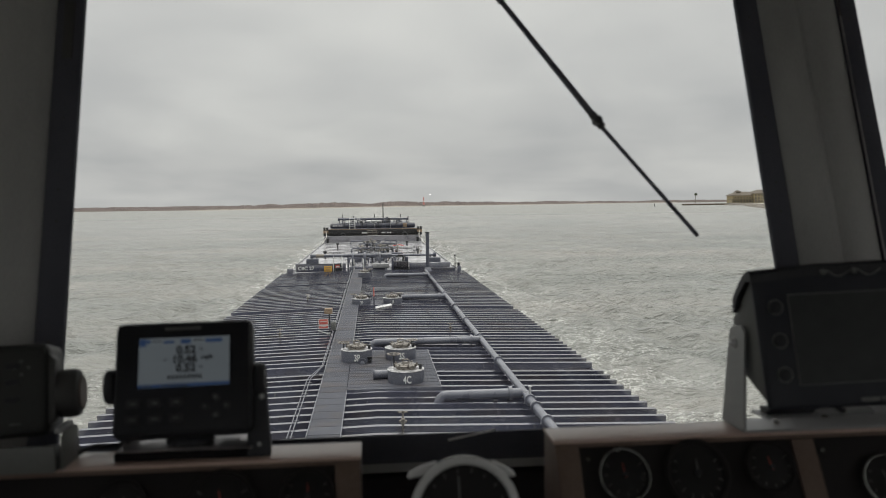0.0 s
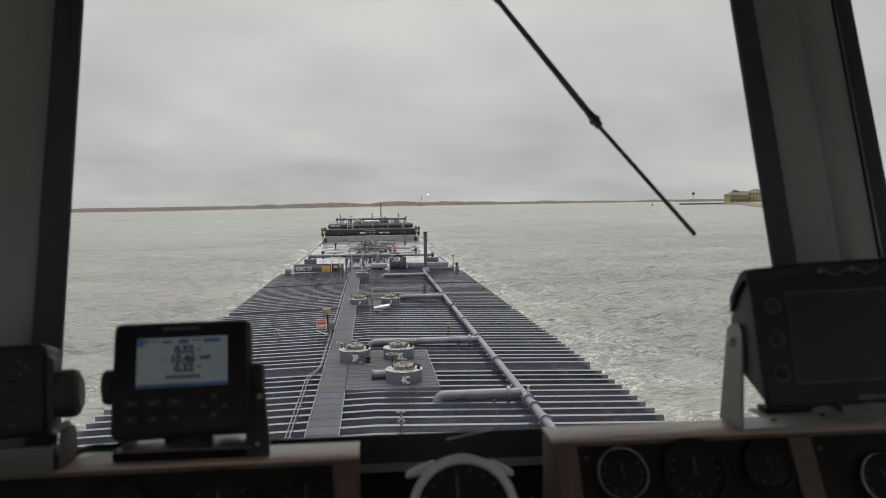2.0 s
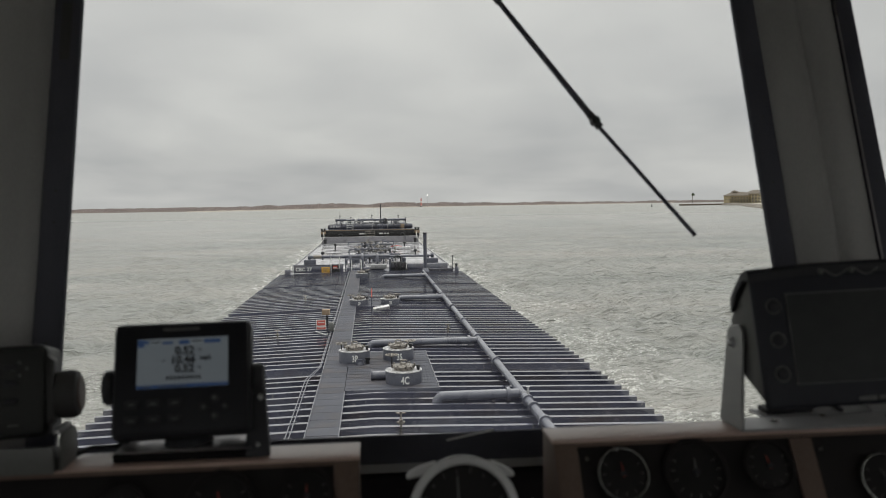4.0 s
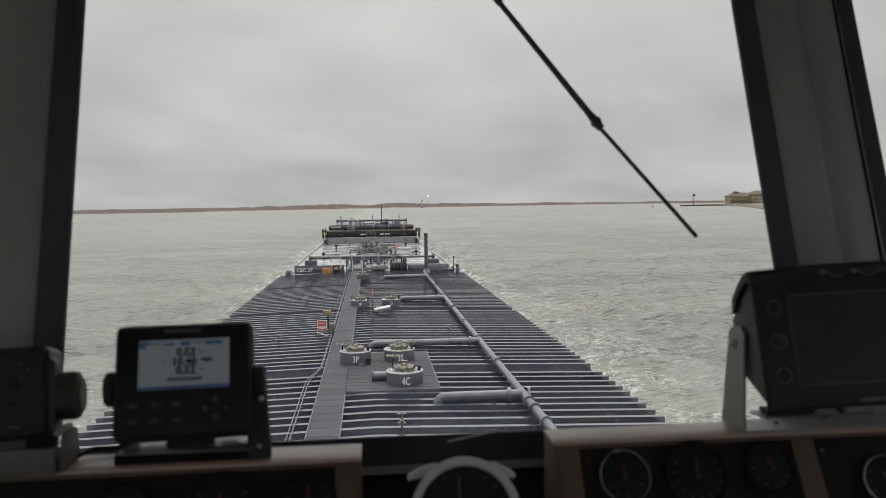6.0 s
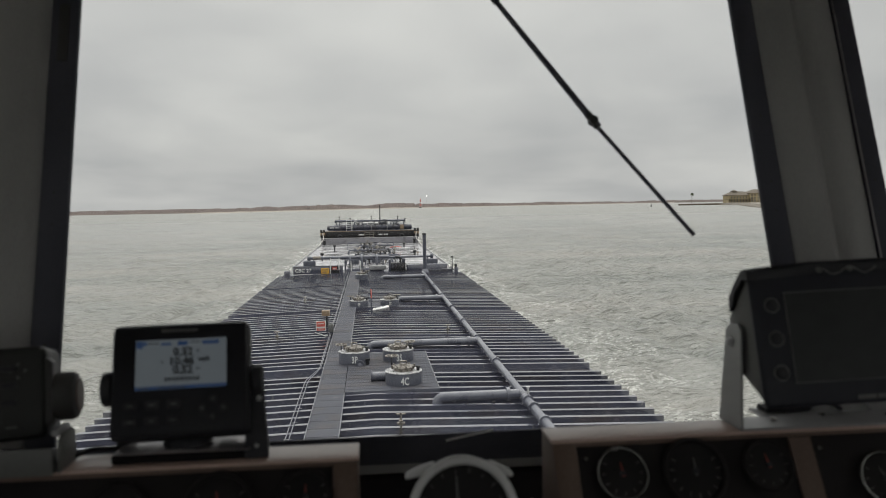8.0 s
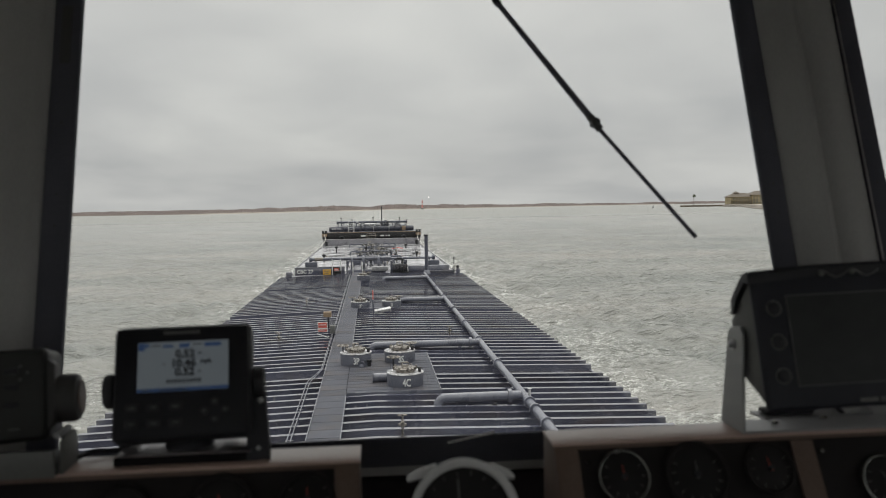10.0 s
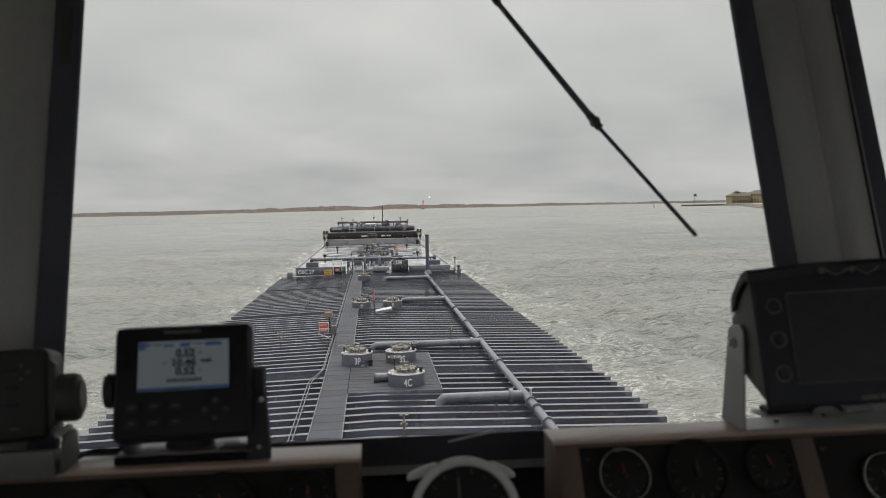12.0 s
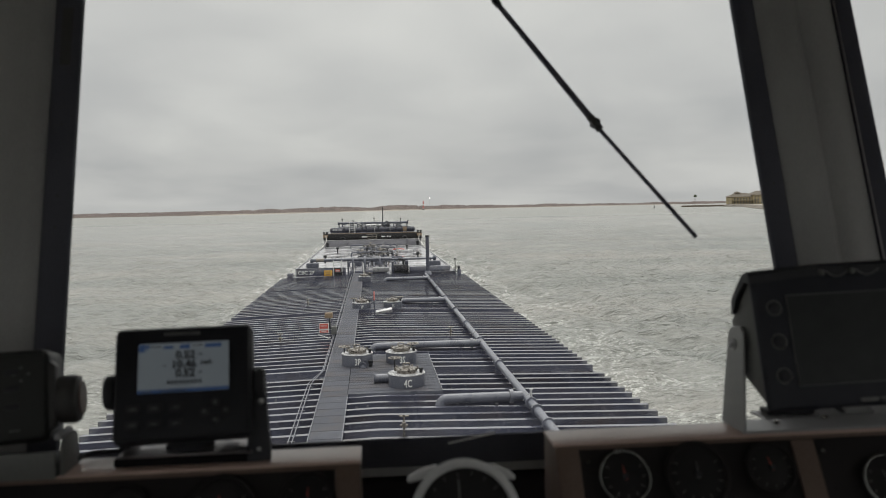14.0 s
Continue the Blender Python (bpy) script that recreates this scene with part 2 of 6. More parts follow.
M = dict(
    deck=mat("dark_wet_deck_paint", (0.039, 0.041, 0.057), (0.092, 0.096, 0.122), 0.9, 0.22, 0.14, 0, 0.10, 30, worn=((0.100, 0.078, 0.066), (0.210, 0.212, 0.225))),
    rib=mat("slate_blue_steel_paint", (0.040, 0.042, 0.061), (0.094, 0.098, 0.136), 0.9, 0.24, 0.12, 0, 0.05, 25, rand=0.35, coat=1.0, coat_rough=0.12, coat_ior=1.95, worn=((0.100, 0.078, 0.066), (0.210, 0.212, 0.225))),
    pipe=mat("grey_blue_pipe_paint", (0.095, 0.100, 0.127), (0.172, 0.179, 0.218), 1.5, 0.34, 0.12, 0, 0.06, 30, coat=0.7, coat_rough=0.15),
    trunk=mat("slate_trunk_paint", (0.058, 0.062, 0.082), (0.108, 0.114, 0.145), 2.5, 0.42, 0.12, 0, 0.06, 40),
    lid=mat("pale_steel_lid", (0.380, 0.382, 0.395), (0.640, 0.636, 0.640), 6, 0.28, 0.15, 0.3, 0.10, 60),
    brass=mat("weathered_brass", (0.075, 0.062, 0.052), (0.430, 0.400, 0.360), 14, 0.30, 0.15, 0.6, 0.12, 80),
    grate=mat("dark_grating_steel", (0.034, 0.036, 0.047), (0.090, 0.094, 0.115), 2.6, 0.60, 0.12, 0, 0.5, 34, rand=0.3, spec=0.2, worn=((0.100, 0.078, 0.066), (0.210, 0.212, 0.225))),
    hull=mat("black_hull_paint", (0.006, 0.006, 0.007), (0.022, 0.021, 0.022), 0.6, 0.45, 0.15, 0, 0.08, 8),
    wetdeck=mat("rain_wet_flat_deck", (0.310, 0.310, 0.335), (0.550, 0.545, 0.560), 0.30, 0.16, 0.14, 0, 0.04, 6),
    dark=mat("dark_machinery_paint", (0.008, 0.008, 0.010), (0.030, 0.031, 0.035), 4, 0.45, 0.15, 0, 0.15, 50),
    white=mat("white_marking_paint", (0.640, 0.650, 0.640), (0.800, 0.800, 0.780), 8, 0.45, 0.1, 0, 0.04, 60),
    yellow=mat("yellow_placard_paint", (0.640, 0.340, 0.040), (0.780, 0.460, 0.080), 8, 0.45, 0.1, 0, 0.04, 60),
    red=mat("red_sign_paint", (0.480, 0.090, 0.070), (0.600, 0.140, 0.110), 8, 0.45, 0.1, 0, 0.04, 60),
    tan=mat("tan_box_paint", (0.230, 0.165, 0.105), (0.340, 0.250, 0.170), 8, 0.55, 0.1, 0, 0.06, 60),
    rope=mat("pale_mooring_rope", (0.480, 0.470, 0.440), (0.680, 0.670, 0.640), 20, 0.8, 0.1, 0, 0.6, 90),
    plastic=mat("black_moulded_plastic", (0.022, 0.022, 0.026), (0.038, 0.038, 0.043), 10, 0.50, 0.12, 0, 0.20, 900, spec=0.25),
    # Lighter than the bezel black: the monitor face's reflected light is in its colour.
    satin=mat("black_lifted_for_reflection", (0.026, 0.027, 0.034), (0.040, 0.041, 0.050), 10, 0.45, 0.10, 0, 0.06, 500, spec=0.2),
    bezel=mat("glossy_black_bezel", (0.011, 0.011, 0.013), (0.019, 0.019, 0.023), 10, 0.42, 0.10, 0, 0.04, 400, spec=0.2),
    rubber=mat("black_window_rubber", (0.066, 0.067, 0.084), (0.104, 0.105, 0.126), 6, 0.62, 0.12, 0, 0.15, 300, spec=0.2),
    trim=mat("grey_beige_pillar_paint", (0.308, 0.304, 0.298), (0.425, 0.418, 0.410), 2.5, 0.52, 0.12, 0, 0.10, 120, stretch=(3, 3, 0.7)),
    # Darker copy of the ledge laminate; the fronts' shade is in its colour.
    tanshade=mat("tan_laminate_shaded", (0.112, 0.076, 0.060), (0.175, 0.124, 0.100), 5, 0.5, 0.1, 0, 0.06, 200, spec=0.3),
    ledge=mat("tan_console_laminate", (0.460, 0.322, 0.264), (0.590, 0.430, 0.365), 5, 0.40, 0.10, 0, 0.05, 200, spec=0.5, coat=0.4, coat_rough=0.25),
    matte=mat("matte_black_shelf", (0.010, 0.009, 0.010), (0.018, 0.016, 0.017), 6, 0.9, 0.08, 0, 0.1, 300, spec=0.0),
    panel=mat("black_gauge_panel", (0.015, 0.013, 0.013), (0.026, 0.023, 0.023), 6, 0.6, 0.12, 0, 0.2, 600, spec=0.12),
    alu=mat("brushed_aluminium_bracket", (0.270, 0.271, 0.268), (0.370, 0.370, 0.364), 8, 0.46, 0.12, 0.55, 0.08, 200, stretch=(1, 1, 8)),
    chrome=mat("chrome_bezel", (0.100, 0.102, 0.098), (0.260, 0.260, 0.252), 25, 0.17, 0.12, 0.95, 0.03, 100),
    knob=mat("grey_plastic_knob", (0.040, 0.039, 0.038), (0.066, 0.064, 0.062), 12, 0.55, 0.1, 0, 0.1, 400),
    ringgrey=mat("grey_plastic_ring", (0.520, 0.515, 0.512), (0.660, 0.655, 0.650), 10, 0.5, 0.12, 0, 0.1, 400),
    face=mat("dark_dial_face", (0.017, 0.016, 0.016), (0.029, 0.027, 0.027), 10, 0.6, 0.1, 0, 0.02, 100, spec=0.1),
    dimred=mat("dull_red_needle", (0.230, 0.036, 0.024), (0.340, 0.060, 0.042), 10, 0.6, 0.1, 0, 0.02, 100),
    mark=mat("worn_grey_marking", (0.080, 0.080, 0.078), (0.140, 0.140, 0.136), 20, 0.6, 0.1, 0, 0.02, 100),
    ceilpaint=mat("dull_ceiling_panel", (0.500, 0.490, 0.460), (0.600, 0.590, 0.560), 2, 0.7, 0.1, 0, 0.1, 80),
    floorm=mat("dark_floor_vinyl", (0.040, 0.038, 0.034), (0.075, 0.070, 0.064), 3, 0.5, 0.1, 0, 0.1, 80),
    dune=mat("brown_dune_scrub", (0.068, 0.050, 0.045), (0.150, 0.118, 0.105), 0.03, 0.95, 0.05, 0, 0.6, 0.5),
    sand=mat("pale_beach_sand", (0.300, 0.265, 0.230), (0.400, 0.360, 0.315), 0.05, 0.95, 0.05, 0, 0.2, 1.0),
    stone=mat("grey_riprap_stone", (0.200, 0.180, 0.155), (0.360, 0.330, 0.290), 0.6, 0.9, 0.08, 0, 0.5, 3.0),
    concrete=mat("weathered_concrete", (0.200, 0.190, 0.175), (0.320, 0.305, 0.285), 0.3, 0.85, 0.1, 0, 0.2, 3),
    ochre=mat("yellow_ochre_stucco", (0.300, 0.245, 0.140), (0.400, 0.335, 0.205), 0.2, 0.85, 0.1, 0, 0.1, 4),
    roof=mat("brown_shingle_roof", (0.105, 0.090, 0.070), (0.165, 0.140, 0.112), 0.3, 0.9, 0.08, 0, 0.3, 4),
    stucco=mat("beige_tower_stucco", (0.440, 0.385, 0.310), (0.560, 0.500, 0.420), 0.15, 0.85, 0.1, 0, 0.1, 4),
    balcony=mat("blue_grey_balcony_rail", (0.270, 0.310, 0.330), (0.380, 0.420, 0.440), 0.4, 0.5, 0.1, 0, 0.05, 4),
    winglass=mat("dark_window_glazing", (0.035, 0.042, 0.050), (0.080, 0.090, 0.100), 0.3, 0.15, 0.08, 0, 0.0, 1),
    bark=mat("palm_bark", (0.100, 0.080, 0.060), (0.180, 0.150, 0.115), 1.5, 0.9, 0.08, 0, 0.4, 6),
    frond=mat("dark_palm_frond", (0.035, 0.050, 0.022), (0.080, 0.100, 0.045), 0.6, 0.7, 0.1, 0, 0.1, 5, rand=0.2),
    greypaint=mat("dull_grey_painted_metal", (0.120, 0.121, 0.116), (0.175, 0.176, 0.168), 8, 0.5, 0.12, 0.1, 0.06, 200),
    tray=mat("charcoal_radio_plastic", (0.026, 0.027, 0.026), (0.042, 0.043, 0.041), 10, 0.5, 0.1, 0, 0.15, 600, spec=0.3),
    # Bright metal for pieces that stand in for highlights and reflected sky.
    shine=mat("bright_metal_for_sheen", (0.270, 0.255, 0.262), (0.380, 0.365, 0.372), 9, 0.32, 0.10, 0.85, 0.05, 150),
    # Red lightened for distance: the haze is put into the colour.
    farred=mat("red_paled_for_haze", (0.500, 0.190, 0.170), (0.600, 0.260, 0.235), 1, 0.6, 0.1, 0, 0.05, 8),
    lavender=mat("lavender_grey_coaming", (0.165, 0.163, 0.182), (0.275, 0.270, 0.290), 1.2, 0.35, 0.12, 0, 0.06, 20),
    palegrey=mat("pale_grey_painted_metal", (0.260, 0.262, 0.270), (0.400, 0.400, 0.405), 6, 0.35, 0.12, 0.2, 0.06, 120),
    lcd=glow("backlit_lcd", (0.66, 0.75, 0.82), 0.082),
    lcdblue=glow("backlit_lcd_blue", (0.10, 0.19, 0.42), 0.12),
    lcdink=mat("lcd_dark_segments", (0.020, 0.024, 0.030), (0.035, 0.038, 0.044), 20, 0.4, 0.05, 0, 0, 50),
    lcdoff=mat("unlit_screen", (0.046, 0.048, 0.049), (0.066, 0.068, 0.069), 3, 0.5, 0.06, 0, 0.0, 50, spec=0.12),
    beacon=glow("white_beacon_lamp", (1.0, 0.97, 0.9), 2.5),
    glass=glass_mat(),
    water=water_mat(),
)


# ---- mesh helpers ----
def link(name, bm, material, parent=None, label="", smooth=False):
    me = bpy.data.meshes.new(name)
    bmesh.ops.recalc_face_normals(bm, faces=bm.faces)
    if smooth:
        for f in bm.faces:
            f.smooth = True
        for e in bm.edges:
            if len(e.link_faces) == 2 and e.calc_face_angle(0) > 0.7:
                e.smooth = False
    bm.to_mesh(me)
    bm.free()
    me.materials.append(material)
    ob = new(name, me)
    if parent:
        ob.parent = parent
    if label:
        ob["label"] = label
    return ob


def part(name, bm, material, parent, label="", smooth=True):
    return link(name, bm, material, parent, label, smooth)


def thing(name, m, label, category, group="", kind=""):
    ob = new(name)
    ob.empty_display_size = 0.2
    ob.matrix_basis = m
    return tagged(ob, label, category, group, kind)


def again(name, me, parent, m):
    """One more piece on the same mesh."""
    ob = new(name, me)
    ob.parent = parent
    ob.matrix_basis = m
    return ob


def BM():
    return bmesh.new()


def box(bm, x0, x1, y0, y1, z0, z1, bev=0.0, seg=2):
    r = bmesh.ops.create_cube(bm, size=1.0)
    vs = r["verts"]
    for v in vs:
        v.co = Vector((x0 + (v.co.x + 0.5) * (x1 - x0), y0 + (v.co.y + 0.5) * (y1 - y0), z0 + (v.co.z + 0.5) * (z1 - z0)))
    if bev:
        es = list({e for v in vs for e in v.link_edges})
        bmesh.ops.bevel(bm, geom=es, offset=bev, segments=seg, profile=0.5, affect="EDGES")
    return bm


def cyl(bm, p0, p1, r0, r1=None, seg=20):
    p0, p1 = Vector(p0), Vector(p1)
    d = p1 - p0
    r = bmesh.ops.create_cone(bm, cap_ends=True, segments=seg, radius1=r0, radius2=r0 if r1 is None else r1, depth=d.length)
    m = Matrix.Translation((p0 + p1) / 2) @ d.to_track_quat("Z", "Y").to_matrix().to_4x4()
    bmesh.ops.transform(bm, matrix=m, verts=r["verts"])
    return bm


def lathe(bm, prof, c, axis=(0, 0, 1), seg=28):
    """Turns a profile of (radius, height) round an axis through c."""
    q = Vector(axis).to_track_quat("Z", "Y")
    rings = []
    for r, h in prof:
        ring = []
        for i in range(seg):
            a = 2 * math.pi * i / seg
            ring.append(bm.verts.new(Vector(c) + q @ Vector((r * math.cos(a), r * math.sin(a), h))))
        rings.append(ring)
    for a, b in zip(rings, rings[1:]):
        for i in range(seg):
            bm.faces.new((a[i], a[(i + 1) % seg], b[(i + 1) % seg], b[i]))
    for ring, flip in ((rings[0], True), (rings[-1], False)):
        bm.faces.new(ring[::-1] if flip else ring)
    return bm


def rounded(pts, rad, n=5):
    pts = [Vector(p) for p in pts]
    out = [pts[0]]
    for a, b, c in zip(pts, pts[1:], pts[2:]):
        u, w = (a - b), (c - b)
        k = min(rad, u.length * 0.48, w.length * 0.48)
        p, q = b + u.normalized() * k, b + w.normalized() * k
        for i in range(n + 1):
            s = i / n
            out.append(p.lerp(b, s).lerp(b.lerp(q, s), s))
    return out + [pts[-1]]


def tube(bm, pts, r, seg=14, rad=0.0, taper=None):
    pts = rounded(pts, rad) if rad else [Vector(p) for p in pts]
    rings, up = [], None
    for i, p in enumerate(pts):
        d = (pts[min(i + 1, len(pts) - 1)] - pts[max(i - 1, 0)]).normalized()
        if up is None:
            up = d.orthogonal().normalized()
        up = (up - d * up.dot(d)).normalized()
        w = d.cross(up)
        rr = r if taper is None else r + (taper - r) * i / (len(pts) - 1)
        rings.append([bm.verts.new(p + rr * (math.cos(2 * math.pi * j / seg) * up + math.sin(2 * math.pi * j / seg) * w)) for j in range(seg)])
    for a, b in zip(rings, rings[1:]):
        for j in range(seg):
            bm.faces.new((a[j], a[(j + 1) % seg], b[(j + 1) % seg], b[j]))
    bm.faces.new(rings[0][::-1])
    bm.faces.new(rings[-1])
    return bm


def torus(bm, c, axis, R, r, seg=24, sides=8, a0=0.0, a1=2 * math.pi):
    q = Vector(axis).to_track_quat("Z", "Y")
    full = a1 - a0 > 6.28
    n = seg if full else seg + 1
    rings = []
    for i in range(n):
        a = a0 + (a1 - a0) * i / seg
        o = Vector((math.cos(a), math.sin(a), 0))
        rings.append([bm.verts.new(Vector(c) + q @ (o * (R + r * math.cos(2 * math.pi * j / sides)) + Vector((0, 0, r * math.sin(2 * math.pi * j / sides))))) for j in range(sides)])
    for i in range(seg):
        a, b = rings[i], rings[(i + 1) % n]
        for j in range(sides):
            bm.faces.new((a[j], b[j], b[(j + 1) % sides], a[(j + 1) % sides]))
    return bm


def prism(bm, poly, y0, y1, bev=0.0):
    """A polygon of (x, z) drawn out along y."""
    a = [bm.verts.new((x, y0, z)) for x, z in poly]
    b = [bm.verts.new((x, y1, z)) for x, z in poly]
    fs = [bm.faces.new(a), bm.faces.new(b[::-1])]
    n = len(poly)
    for i in range(n):
        fs.append(bm.faces.new((a[i], b[i], b[(i + 1) % n], a[(i + 1) % n])))
    if bev:
        bmesh.ops.bevel(bm, geom=list({e for f in fs for e in f.edges}), offset=bev, segments=2, profile=0.5, affect="EDGES")
    return bm


def writing(name, text, size, parent, material, m, depth=0.004, align="CENTER", label=""):
    cu = bpy.data.curves.new(name, "FONT")
    cu.offset = size * (0.022 if size > 0.1 else 0.045)
    cu.body, cu.size, cu.extrude, cu.align_x, cu.align_y, cu.resolution_u = text, size, depth, align, "CENTER", 3
    tmp = bpy.data.objects.new(name, cu)
    me = bpy.data.meshes.new_from_object(tmp)
    bpy.data.objects.remove(tmp)
    me.name = name
    me.materials.clear()
    me.materials.append(material)
    ob = new(name, me)
    ob.parent = parent
    ob.matrix_basis = m
    if label:
        ob["label"] = label
    return ob


def bars(bm, rows, y):
    for x0, x1, z0, z1 in rows:
        box(bm, x0, x1, y - 0.003, y, z0, z1)
    return bm


# ---- water: one sheet to the horizon, real waves near the tow ----
def spaced(lo, hi, a, b, step, grow=1.09):
    mid = list(np.arange(a, b + step * 0.5, step))
    up, s = [], step
    while (up[-1] if up else mid[-1]) < hi:
        s *= grow
        up.append((up[-1] if up else mid[-1]) + s)
    dn, s = [], step
    while (dn[-1] if dn else mid[0]) > lo:
        s *= grow
        dn.append((dn[-1] if dn else mid[0]) - s)
    return np.array(dn[::-1] + mid + up)


def build_water():
    xs, ys = spaced(-4900, 4900, -42, 55, 0.21, 1.05), spaced(-300, 4950, 22, 84, 0.16, 1.012)
    X, Y = np.meshgrid(xs, ys)
    sx, sy = np.gradient(xs)[None, :], np.gradient(ys)[:, None]
    cell = np.maximum(sx, sy) * np.ones_like(X)
    rng = np.random.RandomState(4)
    Z = np.zeros_like(X)
    for lam in (0.65, 0.8, 1.0, 1.25, 1.6, 2.1, 2.8, 4.0, 7.0, 14.0, 24.0):
        for k in range(5):
            a = radians(84) + rng.normal(0, 0.5)
            ph = rng.uniform(0, 6.28)
            w = lam * rng.uniform(0.85, 1.2)
            s = np.sin((X * math.cos(a) + Y * math.sin(a)) * 2 * math.pi / w + ph + 1.1 * np.sin(X / (w * 1.5) + k) * np.cos(Y / (w * 1.7) + ph))
            s = np.exp(1.1 * s) - 1.27
            Z += 1.6 * min(0.0070 * lam ** 0.8, 0.0125 + 0.0005 * lam) * s * np.clip(1.5 - cell / w * 2.6, 0, 1)
    Z *= np.clip(0.68 + (X + 30) / 90, 0.68, 1.0)
    # bow wave trails spreading from the tow's sides
    for side in (-1, 1):
        d = (side * X - 8.5) - (150 - Y) * 0.055
        Z += np.where((Y > -20) & (Y < 175) & (side * X > 7.7), 0.17 * np.exp(-(d / 3.6) ** 2) * np.sin(d * 1.9 + Y * 0.12), 0)
    ny, nx = X.shape
    verts = np.stack([X, Y, Z], -1).reshape(-1, 3)
    idx = np.arange(ny * nx).reshape(ny, nx)
    q = np.stack([idx[:-1, :-1], idx[:-1, 1:], idx[1:, 1:], idx[1:, :-1]], -1).reshape(-1, 4)
    me = bpy.data.meshes.new("water")
    me.vertices.add(len(verts))
    me.vertices.foreach_set("co", verts.astype(np.float32).ravel())
    me.loops.add(q.size)
    me.loops.foreach_set("vertex_index", q.astype(np.int32).ravel())
    me.polygons.add(len(q))
    me.polygons.foreach_set("loop_start", np.arange(0, q.size, 4, dtype=np.int32))
    me.polygons.foreach_set("use_smooth", np.ones(len(q), dtype=bool))
    me.update(calc_edges=True)
    me.materials.append(M["water"])
    tagged(new("water", me), "choppy grey-green bay water with foam beside the barges", "water", kind="structure")


build_water()


# ---- far shore ----
def shore(name, line, depth, material, label, seed, rough, base=-0.5, n=260, rows=7):
    """A low rise along a line of (x, y, height), with an uneven crest."""
    rng = random.Random(seed)
    bm = BM()
    L = [Vector(p) for p in line]
    cum = [0.0]
    for a, b in zip(L, L[1:]):
        cum.append(cum[-1] + (b - a).to_2d().length)
    grid = []
    for i in range(n + 1):
        s = cum[-1] * i / n
        k = max(j for j in range(len(L) - 1) if cum[j] <= s + 1e-6)
        f = (s - cum[k]) / (cum[k + 1] - cum[k])
        p = L[k].lerp(L[k + 1], f)
        out = Vector((p.x, p.y, 0)).normalized()
        h = p.z * (1 + rough * (noise.noise((s * 0.006, seed, 0)) + 0.6 * noise.noise((s * 0.021, seed, 3)) + 0.5 * noise.noise((s * 0.07, seed, 5)) + 0.45 * noise.noise((s * 0.2, seed, 7))))
        row = []
        for j in range(rows + 1):
            g = j / rows
            prof = math.sin(min(1.0, g * 1.7) * math.pi / 2) if g < 0.75 else 1.0 - (g - 0.75) * 1.5
            q = p + out * depth * g
            zz_ = base + (max(0.6, h) - base) * prof + (rng.uniform(-0.5, 0.5) * rough * 1.6 if 0 < j < rows else 0)
            row.append(bm.verts.new((q.x, q.y, zz_)))
        grid.append(row)
    for a, b in zip(grid, grid[1:]):
        for j in range(rows):
            bm.faces.new((a[j], b[j], b[j + 1], a[j + 1]))
    return tagged(link(name, bm, material, None, "", False), label, "shore", kind="structure")


shore("backdrop_far_shore", [(-1500, 1500, 6.5), (-760, 1420, 6.5), (-520, 1400, 7), (-330, 1400, 7.5), (-200, 1480, 7)], 220, M["dune"], "low brown scrub shore far across the bay", 3, 0.25)
shore("backdrop_dunes", [(-275, 1275, 2.0), (-250, 1300, 7.5), (-190, 1400, 9), (-90, 1620, 11), (20, 1850, 12), (130, 2050, 12.6), (260, 2180, 12.0), (420, 2300, 9.5), (720, 2450, 8.6), (1060, 2620, 8.2), (1800, 2700, 9)], 240, M["dune"], "low scrub-covered brown dunes across the bay", 8, 0.36, n=760)
shore("backdrop_beach", [(-290, 1255, 0.7), (-250, 1285, 1.3), (-190, 1385, 1.5), (-90, 1600, 1.7), (20, 1830, 1.8), (130, 2030, 1.8), (260, 2160, 1.6), (420, 2280, 1.5), (1060, 2590, 1.5)], 40, M["sand"], "pale sand beach at the foot of the dunes", 5, 0.5, n=200, rows=4)


def beacon_tower():
    t = thing("beacon_tower", pose(133, 1985, 0), "slim red and white lighthouse beacon on the far shore", "lighthouse")
    part("base", lathe(BM(), [(4.2, 0), (4.0, 3), (2.6, 4)], (0, 0, 0), seg=14), M["concrete"], t)
    part("lower_tower", lathe(BM(), [(2.3, 4), (2.0, 12)], (0, 0, 0), seg=14), M["farred"], t)
    part("white_band", lathe(BM(), [(2.0, 12), (1.85, 15)], (0, 0, 0), seg=14), M["white"], t)
    part("upper_tower", lathe(BM(), [(1.85, 15), (1.6, 20), (2.2, 20.2), (2.2, 20.8), (1.2, 21), (1.2, 23), (0.2, 24)], (0, 0, 0), seg=14), M["farred"], t)
    m = thing("light_mast", pose(151, 2005, 0), "thin mast with a bright white navigation light", "navigation light")
    part("mast", tube(BM(), [(0, 0, 0), (0, 0, 29.5)], 0.30, 8, taper=0.18), M["palegrey"], m)
    part("platform", box(BM(), -1, 1, -1, 1, 25.6, 26.0), M["white"], m)
    part("lamp", lathe(BM(), [(0.5, 29.5), (1.3, 30.0), (1.3, 31.6), (0.5, 32.2)], (0, 0, 0), seg=10), M["beacon"], m, "lit white lamp")


beacon_tower()


